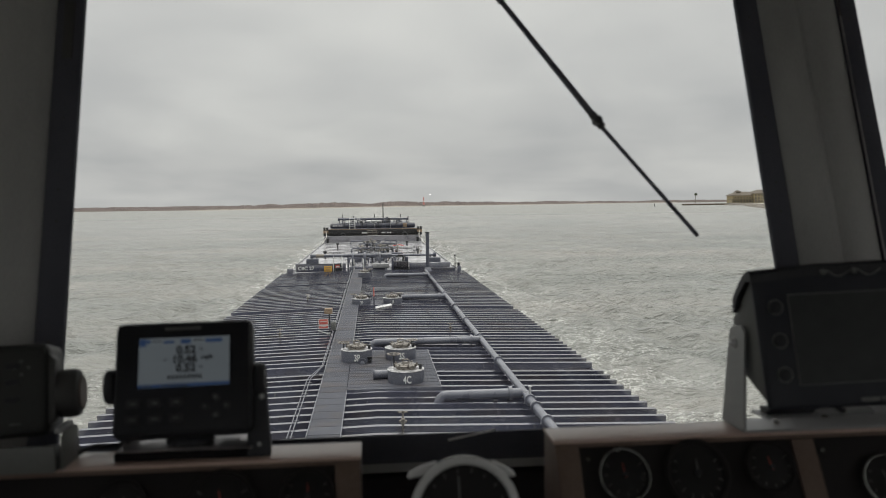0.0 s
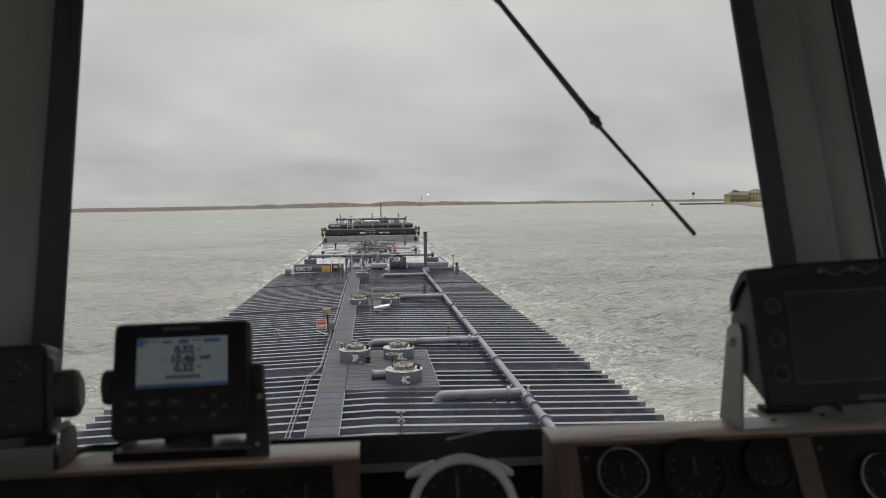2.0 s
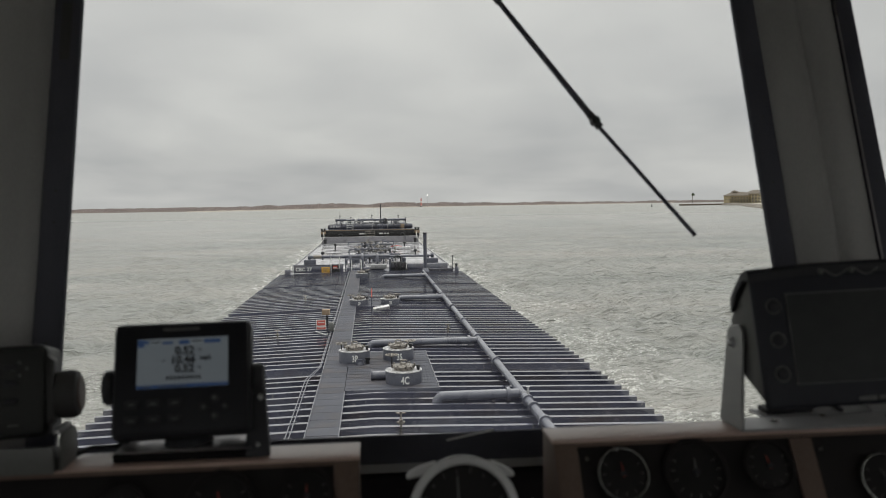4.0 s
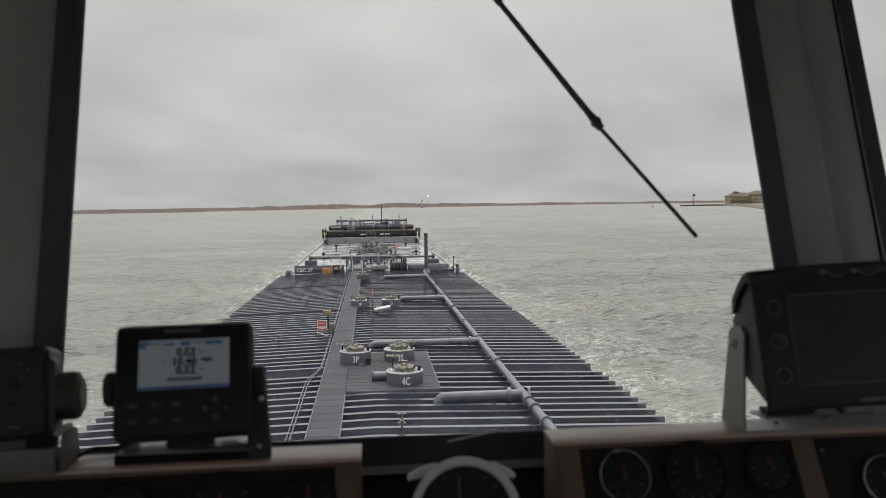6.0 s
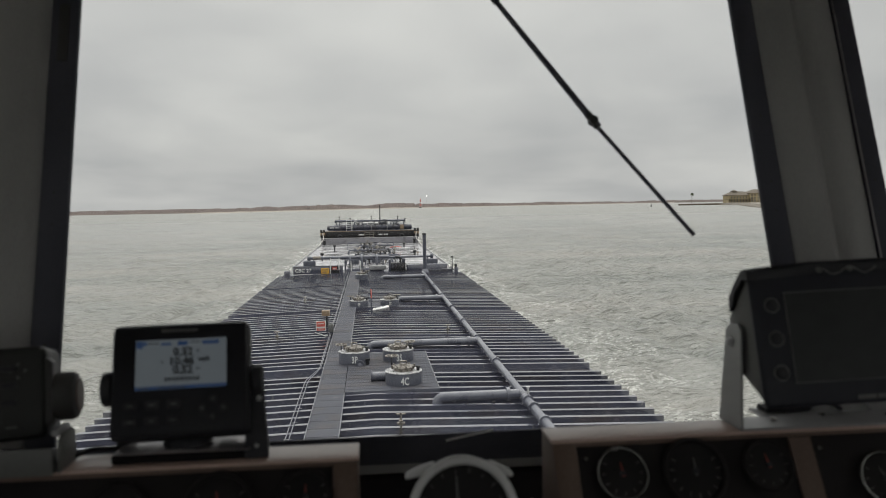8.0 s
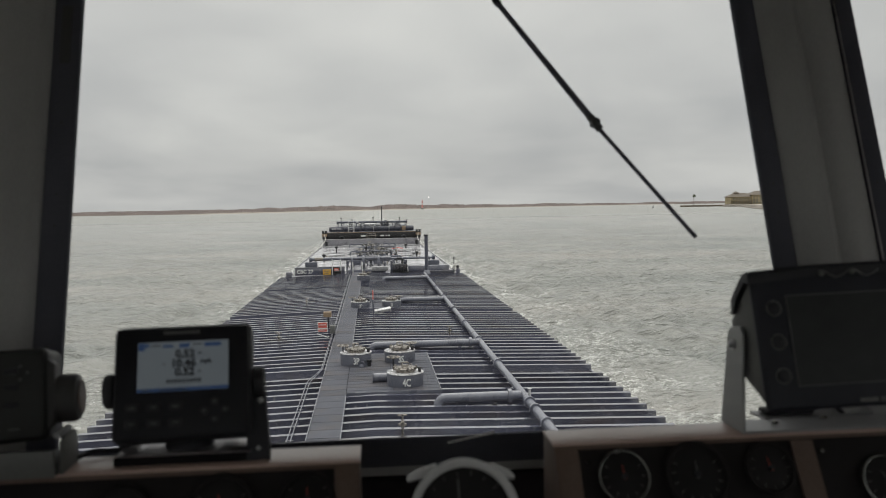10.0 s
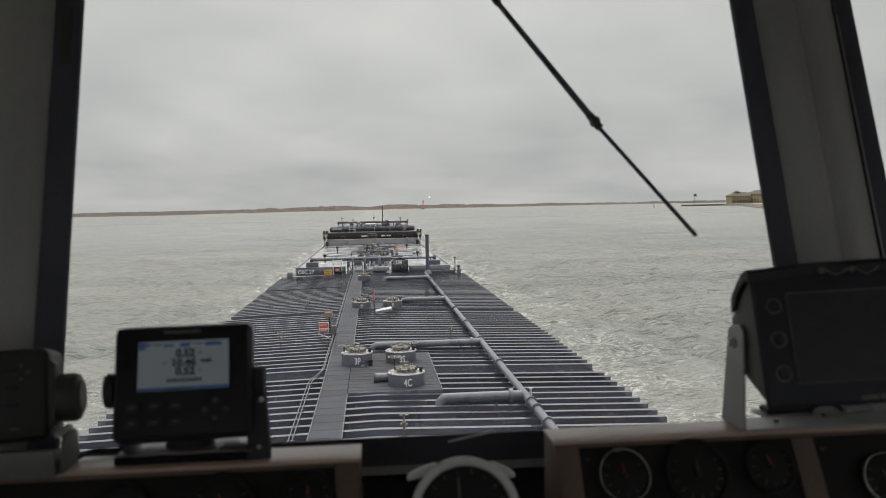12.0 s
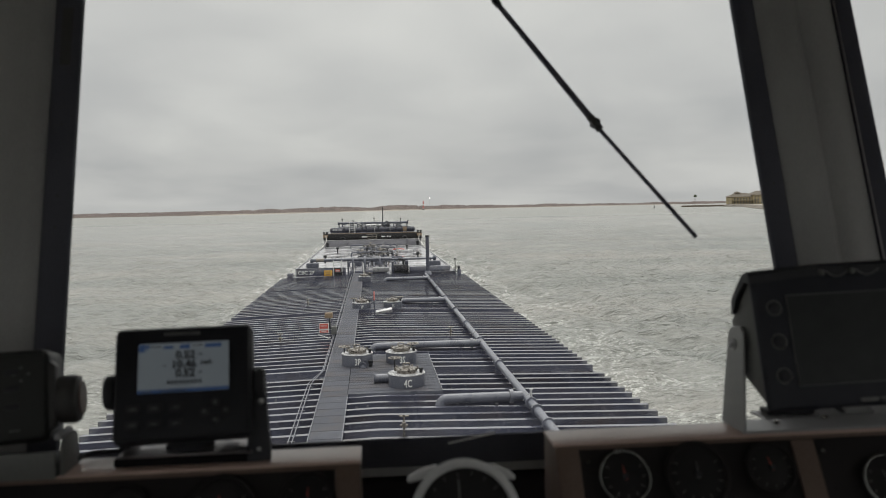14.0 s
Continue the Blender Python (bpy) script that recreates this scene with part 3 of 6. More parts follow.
def peninsula():
    # land behind the rock bank, to the right of the channel
    bm = BM()
    pts = [(277, 500), (309, 575), (354, 680), (439, 870), (471, 930), (479, 1010), (569, 1100), (1500, 1150), (1500, 300), (339, 330)]
    top = [bm.verts.new((x + 6, y + (4 if y < 1000 else -3), 2.6)) for x, y in pts]
    low = [bm.verts.new((x, y, -0.6)) for x, y in pts]
    bm.faces.new(top)
    for i in range(len(pts)):
        j = (i + 1) % len(pts)
        bm.faces.new((low[i], low[j], top[j], top[i]))
    tagged(link("ground_point", bm, M["sand"]), "pale sandy point of land beside the channel", "ground", kind="structure")
    rng = random.Random(12)
    bm = BM()
    line = [Vector((x, y, 0)) for x, y in pts[:6]]
    for a, b in zip(line, line[1:]):
        k = int((b - a).length / 1.5)
        for i in range(k):
            for row in range(3):
                p = a.lerp(b, (i + rng.random()) / k)
                r = rng.uniform(0.8, 1.7)
                vs = bmesh.ops.create_icosphere(bm, subdivisions=1, radius=r)["verts"]
                mm = Matrix.Translation((p.x + row * 1.7 - 1 + rng.uniform(-0.6, 0.6), p.y, 0.1 + row * 0.95)) @ Euler((rng.random() * 6, rng.random() * 6, 0)).to_matrix().to_4x4() @ Matrix.Diagonal((1, rng.uniform(0.6, 1), rng.uniform(0.5, 0.9), 1))
                bmesh.ops.transform(bm, matrix=mm, verts=vs)
    tagged(link("rock_bank", bm, M["stone"]), "bank of grey-brown riprap rocks along the point", "rocks", kind="stuff")
    bm = BM()
    box(bm, 442, 529, 1060, 1066, -1, 2.3, 0.2)
    box(bm, 509, 609, 1066, 1074, -1, 2.1, 0.2)
    tagged(link("jetty", bm, M["bark"]), "low dark concrete jetty reaching into the channel", "jetty")


peninsula()


def palm_tree():
    t = thing("palm_tree", pose(461, 1063, 2.25), "tall palm with a dark drooping crown on the jetty", "tree")
    part("trunk", tube(BM(), [(0, 0, 0), (0.2, 0, 5), (0.1, 0, 10), (0.4, 0, 14.2)], 0.42, 10, taper=0.28), M["bark"], t)
    rng = random.Random(5)
    bm = BM()
    for i in range(46):
        a, up = rng.random() * 6.283, rng.uniform(-0.7, 1.2)
        L = rng.uniform(2.2, 3.4)
        prev = None
        for j in range(7):
            s = j / 6
            c = Vector((0.4 + math.cos(a) * L * s * math.cos(up * 0.8), math.sin(a) * L * s * math.cos(up * 0.8), 14.2 + L * s * math.sin(up) - 1.5 * s * s))
            w = 0.75 * math.sin(math.pi * min(0.97, 0.12 + s * 0.85))
            side = Vector((-math.sin(a), math.cos(a), 0)) * w
            cur = (bm.verts.new(c - side - Vector((0, 0, 0.25 * w))), bm.verts.new(c), bm.verts.new(c + side - Vector((0, 0, 0.25 * w))))
            if prev:
                bm.faces.new((prev[0], prev[1], cur[1], cur[0]))
                bm.faces.new((prev[1], prev[2], cur[2], cur[1]))
            prev = cur
    part("crown", bm, M["frond"], t, smooth=False)


palm_tree()


def hip_roof(bm, x0, x1, y0, y1, z0, h, over=1.2):
    x0, x1, y0, y1 = x0 - over, x1 + over, y0 - over, y1 + over
    d = (y1 - y0) / 2
    b = [bm.verts.new(p) for p in ((x0, y0, z0), (x1, y0, z0), (x1, y1, z0), (x0, y1, z0))]
    lo = [bm.verts.new((v.co.x, v.co.y, z0 - 0.4)) for v in b]
    r = [bm.verts.new((x0 + d * 0.9, (y0 + y1) / 2, z0 + h)), bm.verts.new((x1 - d * 0.9, (y0 + y1) / 2, z0 + h))]
    bm.faces.new((b[0], b[1], r[1], r[0]))
    bm.faces.new((b[1], b[2], r[1]))
    bm.faces.new((b[2], b[3], r[0], r[1]))
    bm.faces.new((b[3], b[0], r[0]))
    for i in range(4):
        bm.faces.new((lo[i], lo[(i + 1) % 4], b[(i + 1) % 4], b[i]))
    bm.faces.new(lo[::-1])
    return bm


def pane_piece(w, h):
    bm = box(BM(), -w / 2, w / 2, -0.12, 0.0, 0, h)
    me = bpy.data.meshes.new("window")
    bm.to_mesh(me)
    bm.free()
    me.materials.append(M["winglass"])
    return me


def waterfront_house():
    t = thing("waterfront_house", pose(484, 1000, 2.4), "yellow two-storey waterfront building with brown hipped roofs", "house")
    part("wall", box(BM(), 2, 34, 0, 18, 0, 10.5), M["ochre"], t)
    part("wall", box(BM(), 30, 54, -3, 17, 0, 12.8), M["ochre"], t)
    part("roof", hip_roof(BM(), 2, 34, 0, 18, 10.6, 5.2), M["roof"], t)
    part("roof", hip_roof(BM(), 30, 54, -3, 17, 12.9, 5.4), M["roof"], t)
    part("cupola", hip_roof(box(BM(), 10, 16, 6, 12, 13.5, 16), 10, 16, 6, 12, 16, 2.0, 0.6), M["roof"], t)
    part("porch_roof", prism(BM(), [(-5, 5.0), (36, 5.0), (36, 5.5), (-5, 5.5)], -5, 0), M["roof"], t)
    part("deck_floor", box(BM(), -6, 54, -6, 0, -1.6, 0.4), M["concrete"], t)
    for i in range(11):
        part("porch_post", box(BM(), -4.6 + i * 4, -4.2 + i * 4, -4.8, -4.4, 0.4, 5.0), M["concrete"], t)
    me = pane_piece(1.9, 2.2)
    for i in range(7):
        again("window", me, t, pose(5.5 + i * 4.2, 0, 6.6))
        again("window", me, t, pose(5.5 + i * 4.2, 0, 1.6))
    for i in range(5):
        for z in (1.6, 5.6, 9.4):
            again("window", me, t, pose(33 + i * 4.4, -3, z))


waterfront_house()


def hotel_tower():
    t = thing("hotel_tower", pose(480, 890, 2.4), "beige hotel tower with blue-grey balconies on every floor", "apartment building")
    fl, n = 3.65, 8
    part("wall", box(BM(), 9, 42, 0, 22, 0, fl * n + 1.0), M["stucco"], t)
    part("wing_wall", box(BM(), 1.5, 9, 3, 18, 0, fl * n - 1.5), M["concrete"], t)
    part("penthouse", box(BM(), 12, 42, 3, 19, fl * n + 1.0, fl * n + 3.6), M["balcony"], t)
    part("low_block", box(BM(), 22, 60, -14, 0, 0, 14), M["stucco"], t)
    for i in range(3):
        part("low_roof_slab", box(BM(), 21, 61, -15, 0.2, 4.4 * (i + 1), 4.4 * (i + 1) + 0.5), M["concrete"], t)
    me = pane_piece(2.0, 2.0)
    for k in range(n):
        z = fl * k
        part("balcony", box(BM(), -0.8, 9.2, 1.2, 3.2, z + 0.2, z + 1.4), M["balcony"], t)
        part("balcony_slab", box(BM(), -1.0, 9.4, 1.0, 18, z - 0.1, z + 0.2), M["white"], t)
        for x in (13, 19, 25, 31, 37):
            again("window", me, t, pose(x, 0, z + 1.2))
        again("window", me, t, pose(4, 3, z + 1.3))
    bm = BM()
    rng = random.Random(3)
    for i in range(26):
        vs = bmesh.ops.create_icosphere(bm, subdivisions=1, radius=rng.uniform(0.9, 1.7))["verts"]
        bmesh.ops.transform(bm, matrix=pose(rng.uniform(-6, 30), rng.uniform(-22, -18), rng.uniform(0.6, 3.2), rng.random() * 90, 0, rng.random() * 90), verts=vs)
    b = link("shrubs", bm, M["frond"])
    b.location = (480, 890, 2.4)
    tagged(b, "dark green shrubs in front of the hotel", "shrubs", kind="stuff")


hotel_tower()


def channel_buoy():
    t = thing("channel_buoy", pose(362, 960, 0), "small dark channel marker buoy", "buoy")
    part("float", lathe(BM(), [(0.9, -0.3), (1.1, 0.4), (0.7, 0.9)], (0, 0, 0), seg=12), M["dark"], t)
    part("lattice", lathe(BM(), [(0.65, 0.9), (0.3, 3.2), (0.4, 3.3), (0.2, 4.0)], (0, 0, 0), seg=8), M["dark"], t)


channel_buoy()


# ---- barges: x across, y ahead, z from the deck's edge ----
HALF, CROWN = 7.62, 0.22
XC = 0.03


def crown(x):
    return CROWN * (1 - abs(x) / HALF)


def hull(parent, L, draft, rake_a, rake_b, material, name="hull"):
    bm = BM()
    prof = [(0, 0), (0, -0.9), (rake_a, -draft), (L - rake_b, -draft), (L, -0.9), (L, 0)]
    sides = []
    for x in (-HALF, HALF):
        sides.append([bm.verts.new((x, y, z - 0.01)) for y, z in prof])
    n = len(prof)
    bm.faces.new(sides[0])
    bm.faces.new(sides[1][::-1])
    for i in range(n):
        j = (i + 1) % n
        if i == n - 1:
            continue
        bm.faces.new((sides[0][i], sides[1][i], sides[1][j], sides[0][j]))
    return part(name, bm, material, parent, smooth=False)


def deck_plate(parent, y0, y1, material, c=CROWN, name="deck", step=1.2):
    bm = BM()
    n = max(2, int((y1 - y0) / step))
    prev = None
    for i in range(n + 1):
        y = y0 + (y1 - y0) * i / n
        row = [bm.verts.new((x, y, c * (1 - abs(x) / HALF))) for x in (-HALF, -HALF / 2, 0, HALF / 2, HALF)]
        if prev:
            for a, b, p, q in zip(prev, prev[1:], row, row[1:]):
                bm.faces.new((a, b, q, p))
        prev = row
    return part(name, bm, material, parent, smooth=False)


def rib_mesh(h=0.22, fl=0.160, t=0.016):
    """A crowned transverse angle bar: upright web with a flange on top."""
    bm = BM()
    xs = [-HALF, 0.0, HALF]
    sec = [(0, 0), (t, 0), (t, h - t), (fl, h - t), (fl, h), (0, h)]
    rings = [[bm.verts.new((x, y, z + crown(x) - 0.004)) for y, z in sec] for x in xs]
    n = len(sec)
    for a, b in zip(rings, rings[1:]):
        for j in range(n):
            bm.faces.new((a[j], a[(j + 1) % n], b[(j + 1) % n], b[j]))
    bm.faces.new(rings[0][::-1])
    bm.faces.new(rings[-1])
    bmesh.ops.recalc_face_normals(bm, faces=bm.faces)
    me = bpy.data.meshes.new("rib")
    bm.to_mesh(me)
    bm.free()
    me.materials.append(M["rib"])
    return me


def handwheel(bm, c, R, r=0.018, axis=(0, 0, 1), spokes=4):
    torus(bm, c, axis, R, r, 20, 6)
    q = Vector(axis).to_track_quat("Z", "Y")
    for i in range(spokes):
        a = math.pi * 2 * i / spokes
        cyl(bm, c, Vector(c) + q @ Vector((R * math.cos(a), R * math.sin(a), 0)), r * 0.7, seg=6)
    return bm


def trunk(parent, x, y, text, R=0.585, h=0.48, z0=0.19, wheel=(-0.55, 0.05), wheel_h=0.62, stub=None):
    """An expansion trunk with its bolted hatch, wheel valve and number."""
    b = part("expansion_trunk", lathe(BM(), [(R + 0.05, 0), (R + 0.05, 0.03), (R, 0.035), (R, h - 0.03), (R - 0.02, h)], (x, y, z0), seg=36), M["trunk"], parent, "slate grey round expansion trunk")
    # Top plate gets a much paler base colour than the trunk.
    part("top_plate", lathe(BM(), [(R + 0.012, h), (R + 0.012, h + 0.018), (R - 0.03, h + 0.022)], (x, y, z0), seg=36), M["lid"], b, "pale steel top plate")
    part("hatch_ring", lathe(BM(), [(0.30, h + 0.02), (0.30, h + 0.10), (0.35, h + 0.105), (0.35, h + 0.14), (0.30, h + 0.15)], (x, y + 0.03, z0), seg=28), M["brass"], b, "weathered brass hatch ring")
    part("hatch_lid", lathe(BM(), [(0.25, h + 0.15), (0.24, h + 0.165), (0.10, h + 0.175), (0.09, h + 0.22), (0.03, h + 0.225)], (x, y + 0.03, z0), seg=28), M["brass"], b)
    bm = BM()
    for i in range(8):
        a = i * math.pi / 4 + 0.2
        cyl(bm, (x + 0.35 * math.cos(a), y + 0.03 + 0.35 * math.sin(a), z0 + h + 0.08), (x + 0.35 * math.cos(a), y + 0.03 + 0.35 * math.sin(a), z0 + h + 0.19), 0.028, seg=8)
    part("hatch_dogs", bm, M["brass"], b)
    part("lid_handle", tube(BM(), [(x - 0.1, y, z0 + h + 0.2), (x - 0.1, y, z0 + h + 0.30), (x + 0.1, y, z0 + h + 0.30), (x + 0.1, y, z0 + h + 0.2)], 0.02, 8, 0.03), M["brass"], b)
    part("vent_cap", lathe(BM(), [(0.05, h + 0.02), (0.05, h + 0.12), (0.08, h + 0.13), (0.07, h + 0.17)], (x + 0.44, y - 0.1, z0), seg=12), M["dark"], b)
    wx, wy = x + wheel[0], y + wheel[1]
    bm = handwheel(BM(), (wx, wy, z0 + h + wheel_h - 0.45), 0.20, 0.016)
    part("valve_wheel", bm, M["brass"], b, "brass valve handwheel")
    part("valve_stem", lathe(BM(), [(0.06, -0.02), (0.06, h - 0.1), (0.025, h - 0.08), (0.025, h + wheel_h - 0.45)], (wx, wy, z0), seg=10), M["dark"], b)
    if text:
        writing("number", text, 0.29 if R > 0.53 else 0.2, b, M["white"], pose(x + 0.02, y - R - 0.004, z0 + h * 0.5, 90, 0, 0) @ Matrix.Diagonal((0.72, 1.1, 1, 1)))
    if stub:
        sx, sy = stub
        part("pipe_stub", tube(BM(), [(x - R + 0.02, sy, z0 + 0.2), (sx, sy, z0 + 0.2)], 0.145, 18), M["pipe"], b)
        part("stub_flange", lathe(BM(), [(0.19, 0), (0.19, 0.05)], (sx, sy, z0 + 0.2), (-1, 0, 0), 20), M["trunk"], b)


def flange(bm, c, axis, r=0.25, w=0.07):
    return lathe(bm, [(r, -w), (r, w)], c, axis, 20)


def standpipe(parent, x, y, h=0.55):
    """A brass sounding valve on its post."""
    p = part("sounding_valve", lathe(BM(), [(0.07, 0), (0.07, 0.03), (0.03, 0.04), (0.03, h * 0.45), (0.055, h * 0.5), (0.055, h * 0.68), (0.028, h * 0.72), (0.028, h)], (x, y, 0.2), seg=12), M["brass"], parent, "small brass sounding valve")
    part("lever", box(tube(BM(), [(x - 0.12, y, 0.2 + h * 0.95), (x + 0.12, y, 0.2 + h * 0.95)], 0.022, 8), x - 0.1, x + 0.1, y - 0.04, y + 0.04, 0.2 + h * 0.55, 0.2 + h * 0.62), M["brass"], p)


def vent_post(bm, x, y, z0, h, r=0.05):
    tube(bm, [(x, y, z0), (x, y, z0 + h)], r, 10)
    lathe(bm, [(r * 2.2, 0), (r * 2.2, r * 2.5), (r, r * 3.2)], (x, y, z0 + h), seg=10)
    return bm


def ladder(parent, x, y, z0, w, h):
    bm = BM()
    for s in (0, w):
        tube(bm, [(x + s, y, z0), (x + s, y, z0 + h)], 0.035, 8)
    n = int(h / 0.3)
    for i in range(1, n + 1):
        tube(bm, [(x, y, z0 + i * h / (n + 0.4)), (x + w, y, z0 + i * h / (n + 0.4))], 0.025, 6)
    return part("ladder", bm, M["white"], parent, "white steel ladder")


def pump_engine(parent, x, y, z, s=1.0):
    e = part("pump_engine", box(BM(), x - 0.62 * s, x + 0.62 * s, y - 0.5 * s, y + 0.5 * s, z + 0.25 * s, z + 0.85 * s, 0.06), M["dark"], parent, "dark diesel pump engine")
    bm = BM()
    for i in range(4):
        box(bm, x - 0.55 * s + i * 0.28 * s, x - 0.38 * s + i * 0.28 * s, y - 0.56 * s, y - 0.48 * s, z + 0.40 * s, z + 0.78 * s, 0.02)
    part("cylinder_covers", bm, M["deck"], e)
    part("radiator", box(BM(), x - 0.78 * s, x - 0.6 * s, y - 0.5 * s, y + 0.5 * s, z + 0.1 * s, z + 1.15 * s, 0.03), M["deck"], e)
    part("skid", box(BM(), x - 0.8 * s, x + 0.75 * s, y - 0.45 * s, y + 0.45 * s, z, z + 0.25 * s, 0.02), M["dark"], e)
    part("flywheel", lathe(BM(), [(0.17 * s, 0), (0.19 * s, 0.05), (0.17 * s, 0.1)], (x + 0.15 * s, y - 0.58 * s, z + 0.45 * s), (0, -1, 0), 20), M["dark"], e)
    part("exhaust", tube(BM(), [(x + 0.2 * s, y, z + 0.8 * s), (x + 0.2 * s, y, z + 1.3 * s), (x - 0.25 * s, y, z + 1.35 * s)], 0.07 * s, 10, 0.12), M["dark"], e)
    part("air_filter", lathe(BM(), [(0.14 * s, 0), (0.16 * s, 0.05), (0.16 * s, 0.3 * s), (0.12 * s, 0.36 * s)], (x + 0.45 * s, y - 0.1, z + 0.85 * s), seg=14), M["deck"], e)
    return e


def head_board(parent, y, z, name_text, paint=M["rib"], piping=M["pipe"], casing=M["trunk"]):
    """The raised board, tanks and machinery across the barge's forward end."""
    part("board", box(BM(), -6.55, -2.35, y, y + 0.16, z + 0.22, z + 0.86, 0.03), paint, parent, "slate blue name board")
    part("board_cap", box(BM(), -6.58, -2.3, y - 0.05, y + 0.22, z + 0.86, z + 0.90, 0.01), casing, parent)
    if name_text:
        writing("name", name_text, 0.42, parent, M["white"], pose(-5.68, y - 0.006, z + 0.52, 90, 0, 0), 0.004, label="white painted barge name")
    part("edge_stripe", box(BM(), -6.60, -6.50, y - 0.012, y, z + 0.24, z + 0.9), M["white"], parent)
    part("low_coaming", box(BM(), -2.05, 1.0, y, y + 0.14, z + 0.25, z + 0.62, 0.03), paint, parent)
    part("side_tank", box(BM(), 3.05, 6.57, y + 0.1, y + 1.2, z + 0.1, z + 0.84, 0.06), paint, parent, "slate blue deck tank")
    part("locker", box(BM(), 4.78, 5.82, y + 0.9, y + 1.7, z + 0.5, z + 1.20, 0.05), casing, parent)
    part("locker", box(BM(), -5.73, -4.72, y + 0.9, y + 1.7, z + 0.5, z + 1.26, 0.05), casing, parent)
    part("pale_locker", box(BM(), -0.05, 1.32, y - 0.3, y + 0.2, z + 0.48, z + 0.84, 0.05), M["palegrey"], parent, "pale grey low locker")
    part("bitt_block", box(BM(), -7.21, -6.74, y - 0.5, y, z, z + 0.56, 0.04), paint, parent)
    part("side_shelf", box(BM(), 4.6, 6.9, y - 0.5, y + 0.1, z, z + 0.42, 0.04), M["deck"], parent)
    part("rusty_collar", tube(BM(), [(-4.95, y + 1.7, z + 1.459), (-4.25, y + 1.7, z + 1.457)], 0.150, 18), M["stone"], parent, "rust-stained collar")
    part("crossover_pipe", tube(BM(), [(-5.38, y + 1.7, z + 1.46), (1.62, y + 1.7, z + 1.44)], 0.145, 18), piping, parent, "long grey crossover pipe")
    part("crossover_branch", tube(BM(), [(1.6, y + 1.7, z + 1.40), (5.5, y + 1.7, z + 1.40)], 0.10, 14), piping, parent)
    for x in (-5.3, 5.35):
        part("blind_flange", flange(BM(), (x, y + 1.7, z + 1.42), (1, 0, 0), 0.21, 0.12), casing, parent)
    for x in (-4.9, -2.2, 1.1, 5.0):
        part("pipe_support", box(BM(), x - 0.06, x + 0.06, y + 1.64, y + 1.76, z, z + 1.5), casing, parent)
    for x, w in ((-1.75, 0.34), (-0.75, 0.42), (0.55, 0.36)):
        bm = BM()
        tube(bm, [(x, y + 1.7, z + 1.6), (x, y + 0.9, z + 1.6), (x, y + 0.9, z + 0.15)], w * 0.30, 14, 0.25)
        flange(bm, (x, y + 0.9, z + 0.6), (0, 0, 1), w * 0.46, 0.05)
        part("drop_pipe", bm, piping, parent)
        part("drop_valve", handwheel(BM(), (x, y + 0.66, z + 0.75), 0.2, 0.02, (0, -1, 0.2)), M["dark"], parent)
    pump_engine(parent, 2.32, y - 0.25, z + 0.18, 1.02)
    ladder(parent, -3.38, y - 0.12, z + 0.2, 0.72, 1.36)
    bm = BM()
    for x in (-1.65, -0.83):
        tube(bm, [(x, y - 0.1, z + 0.2), (x, y - 0.1, z + 1.24)], 0.035, 8)
    part("white_posts", bm, M["white"], parent)


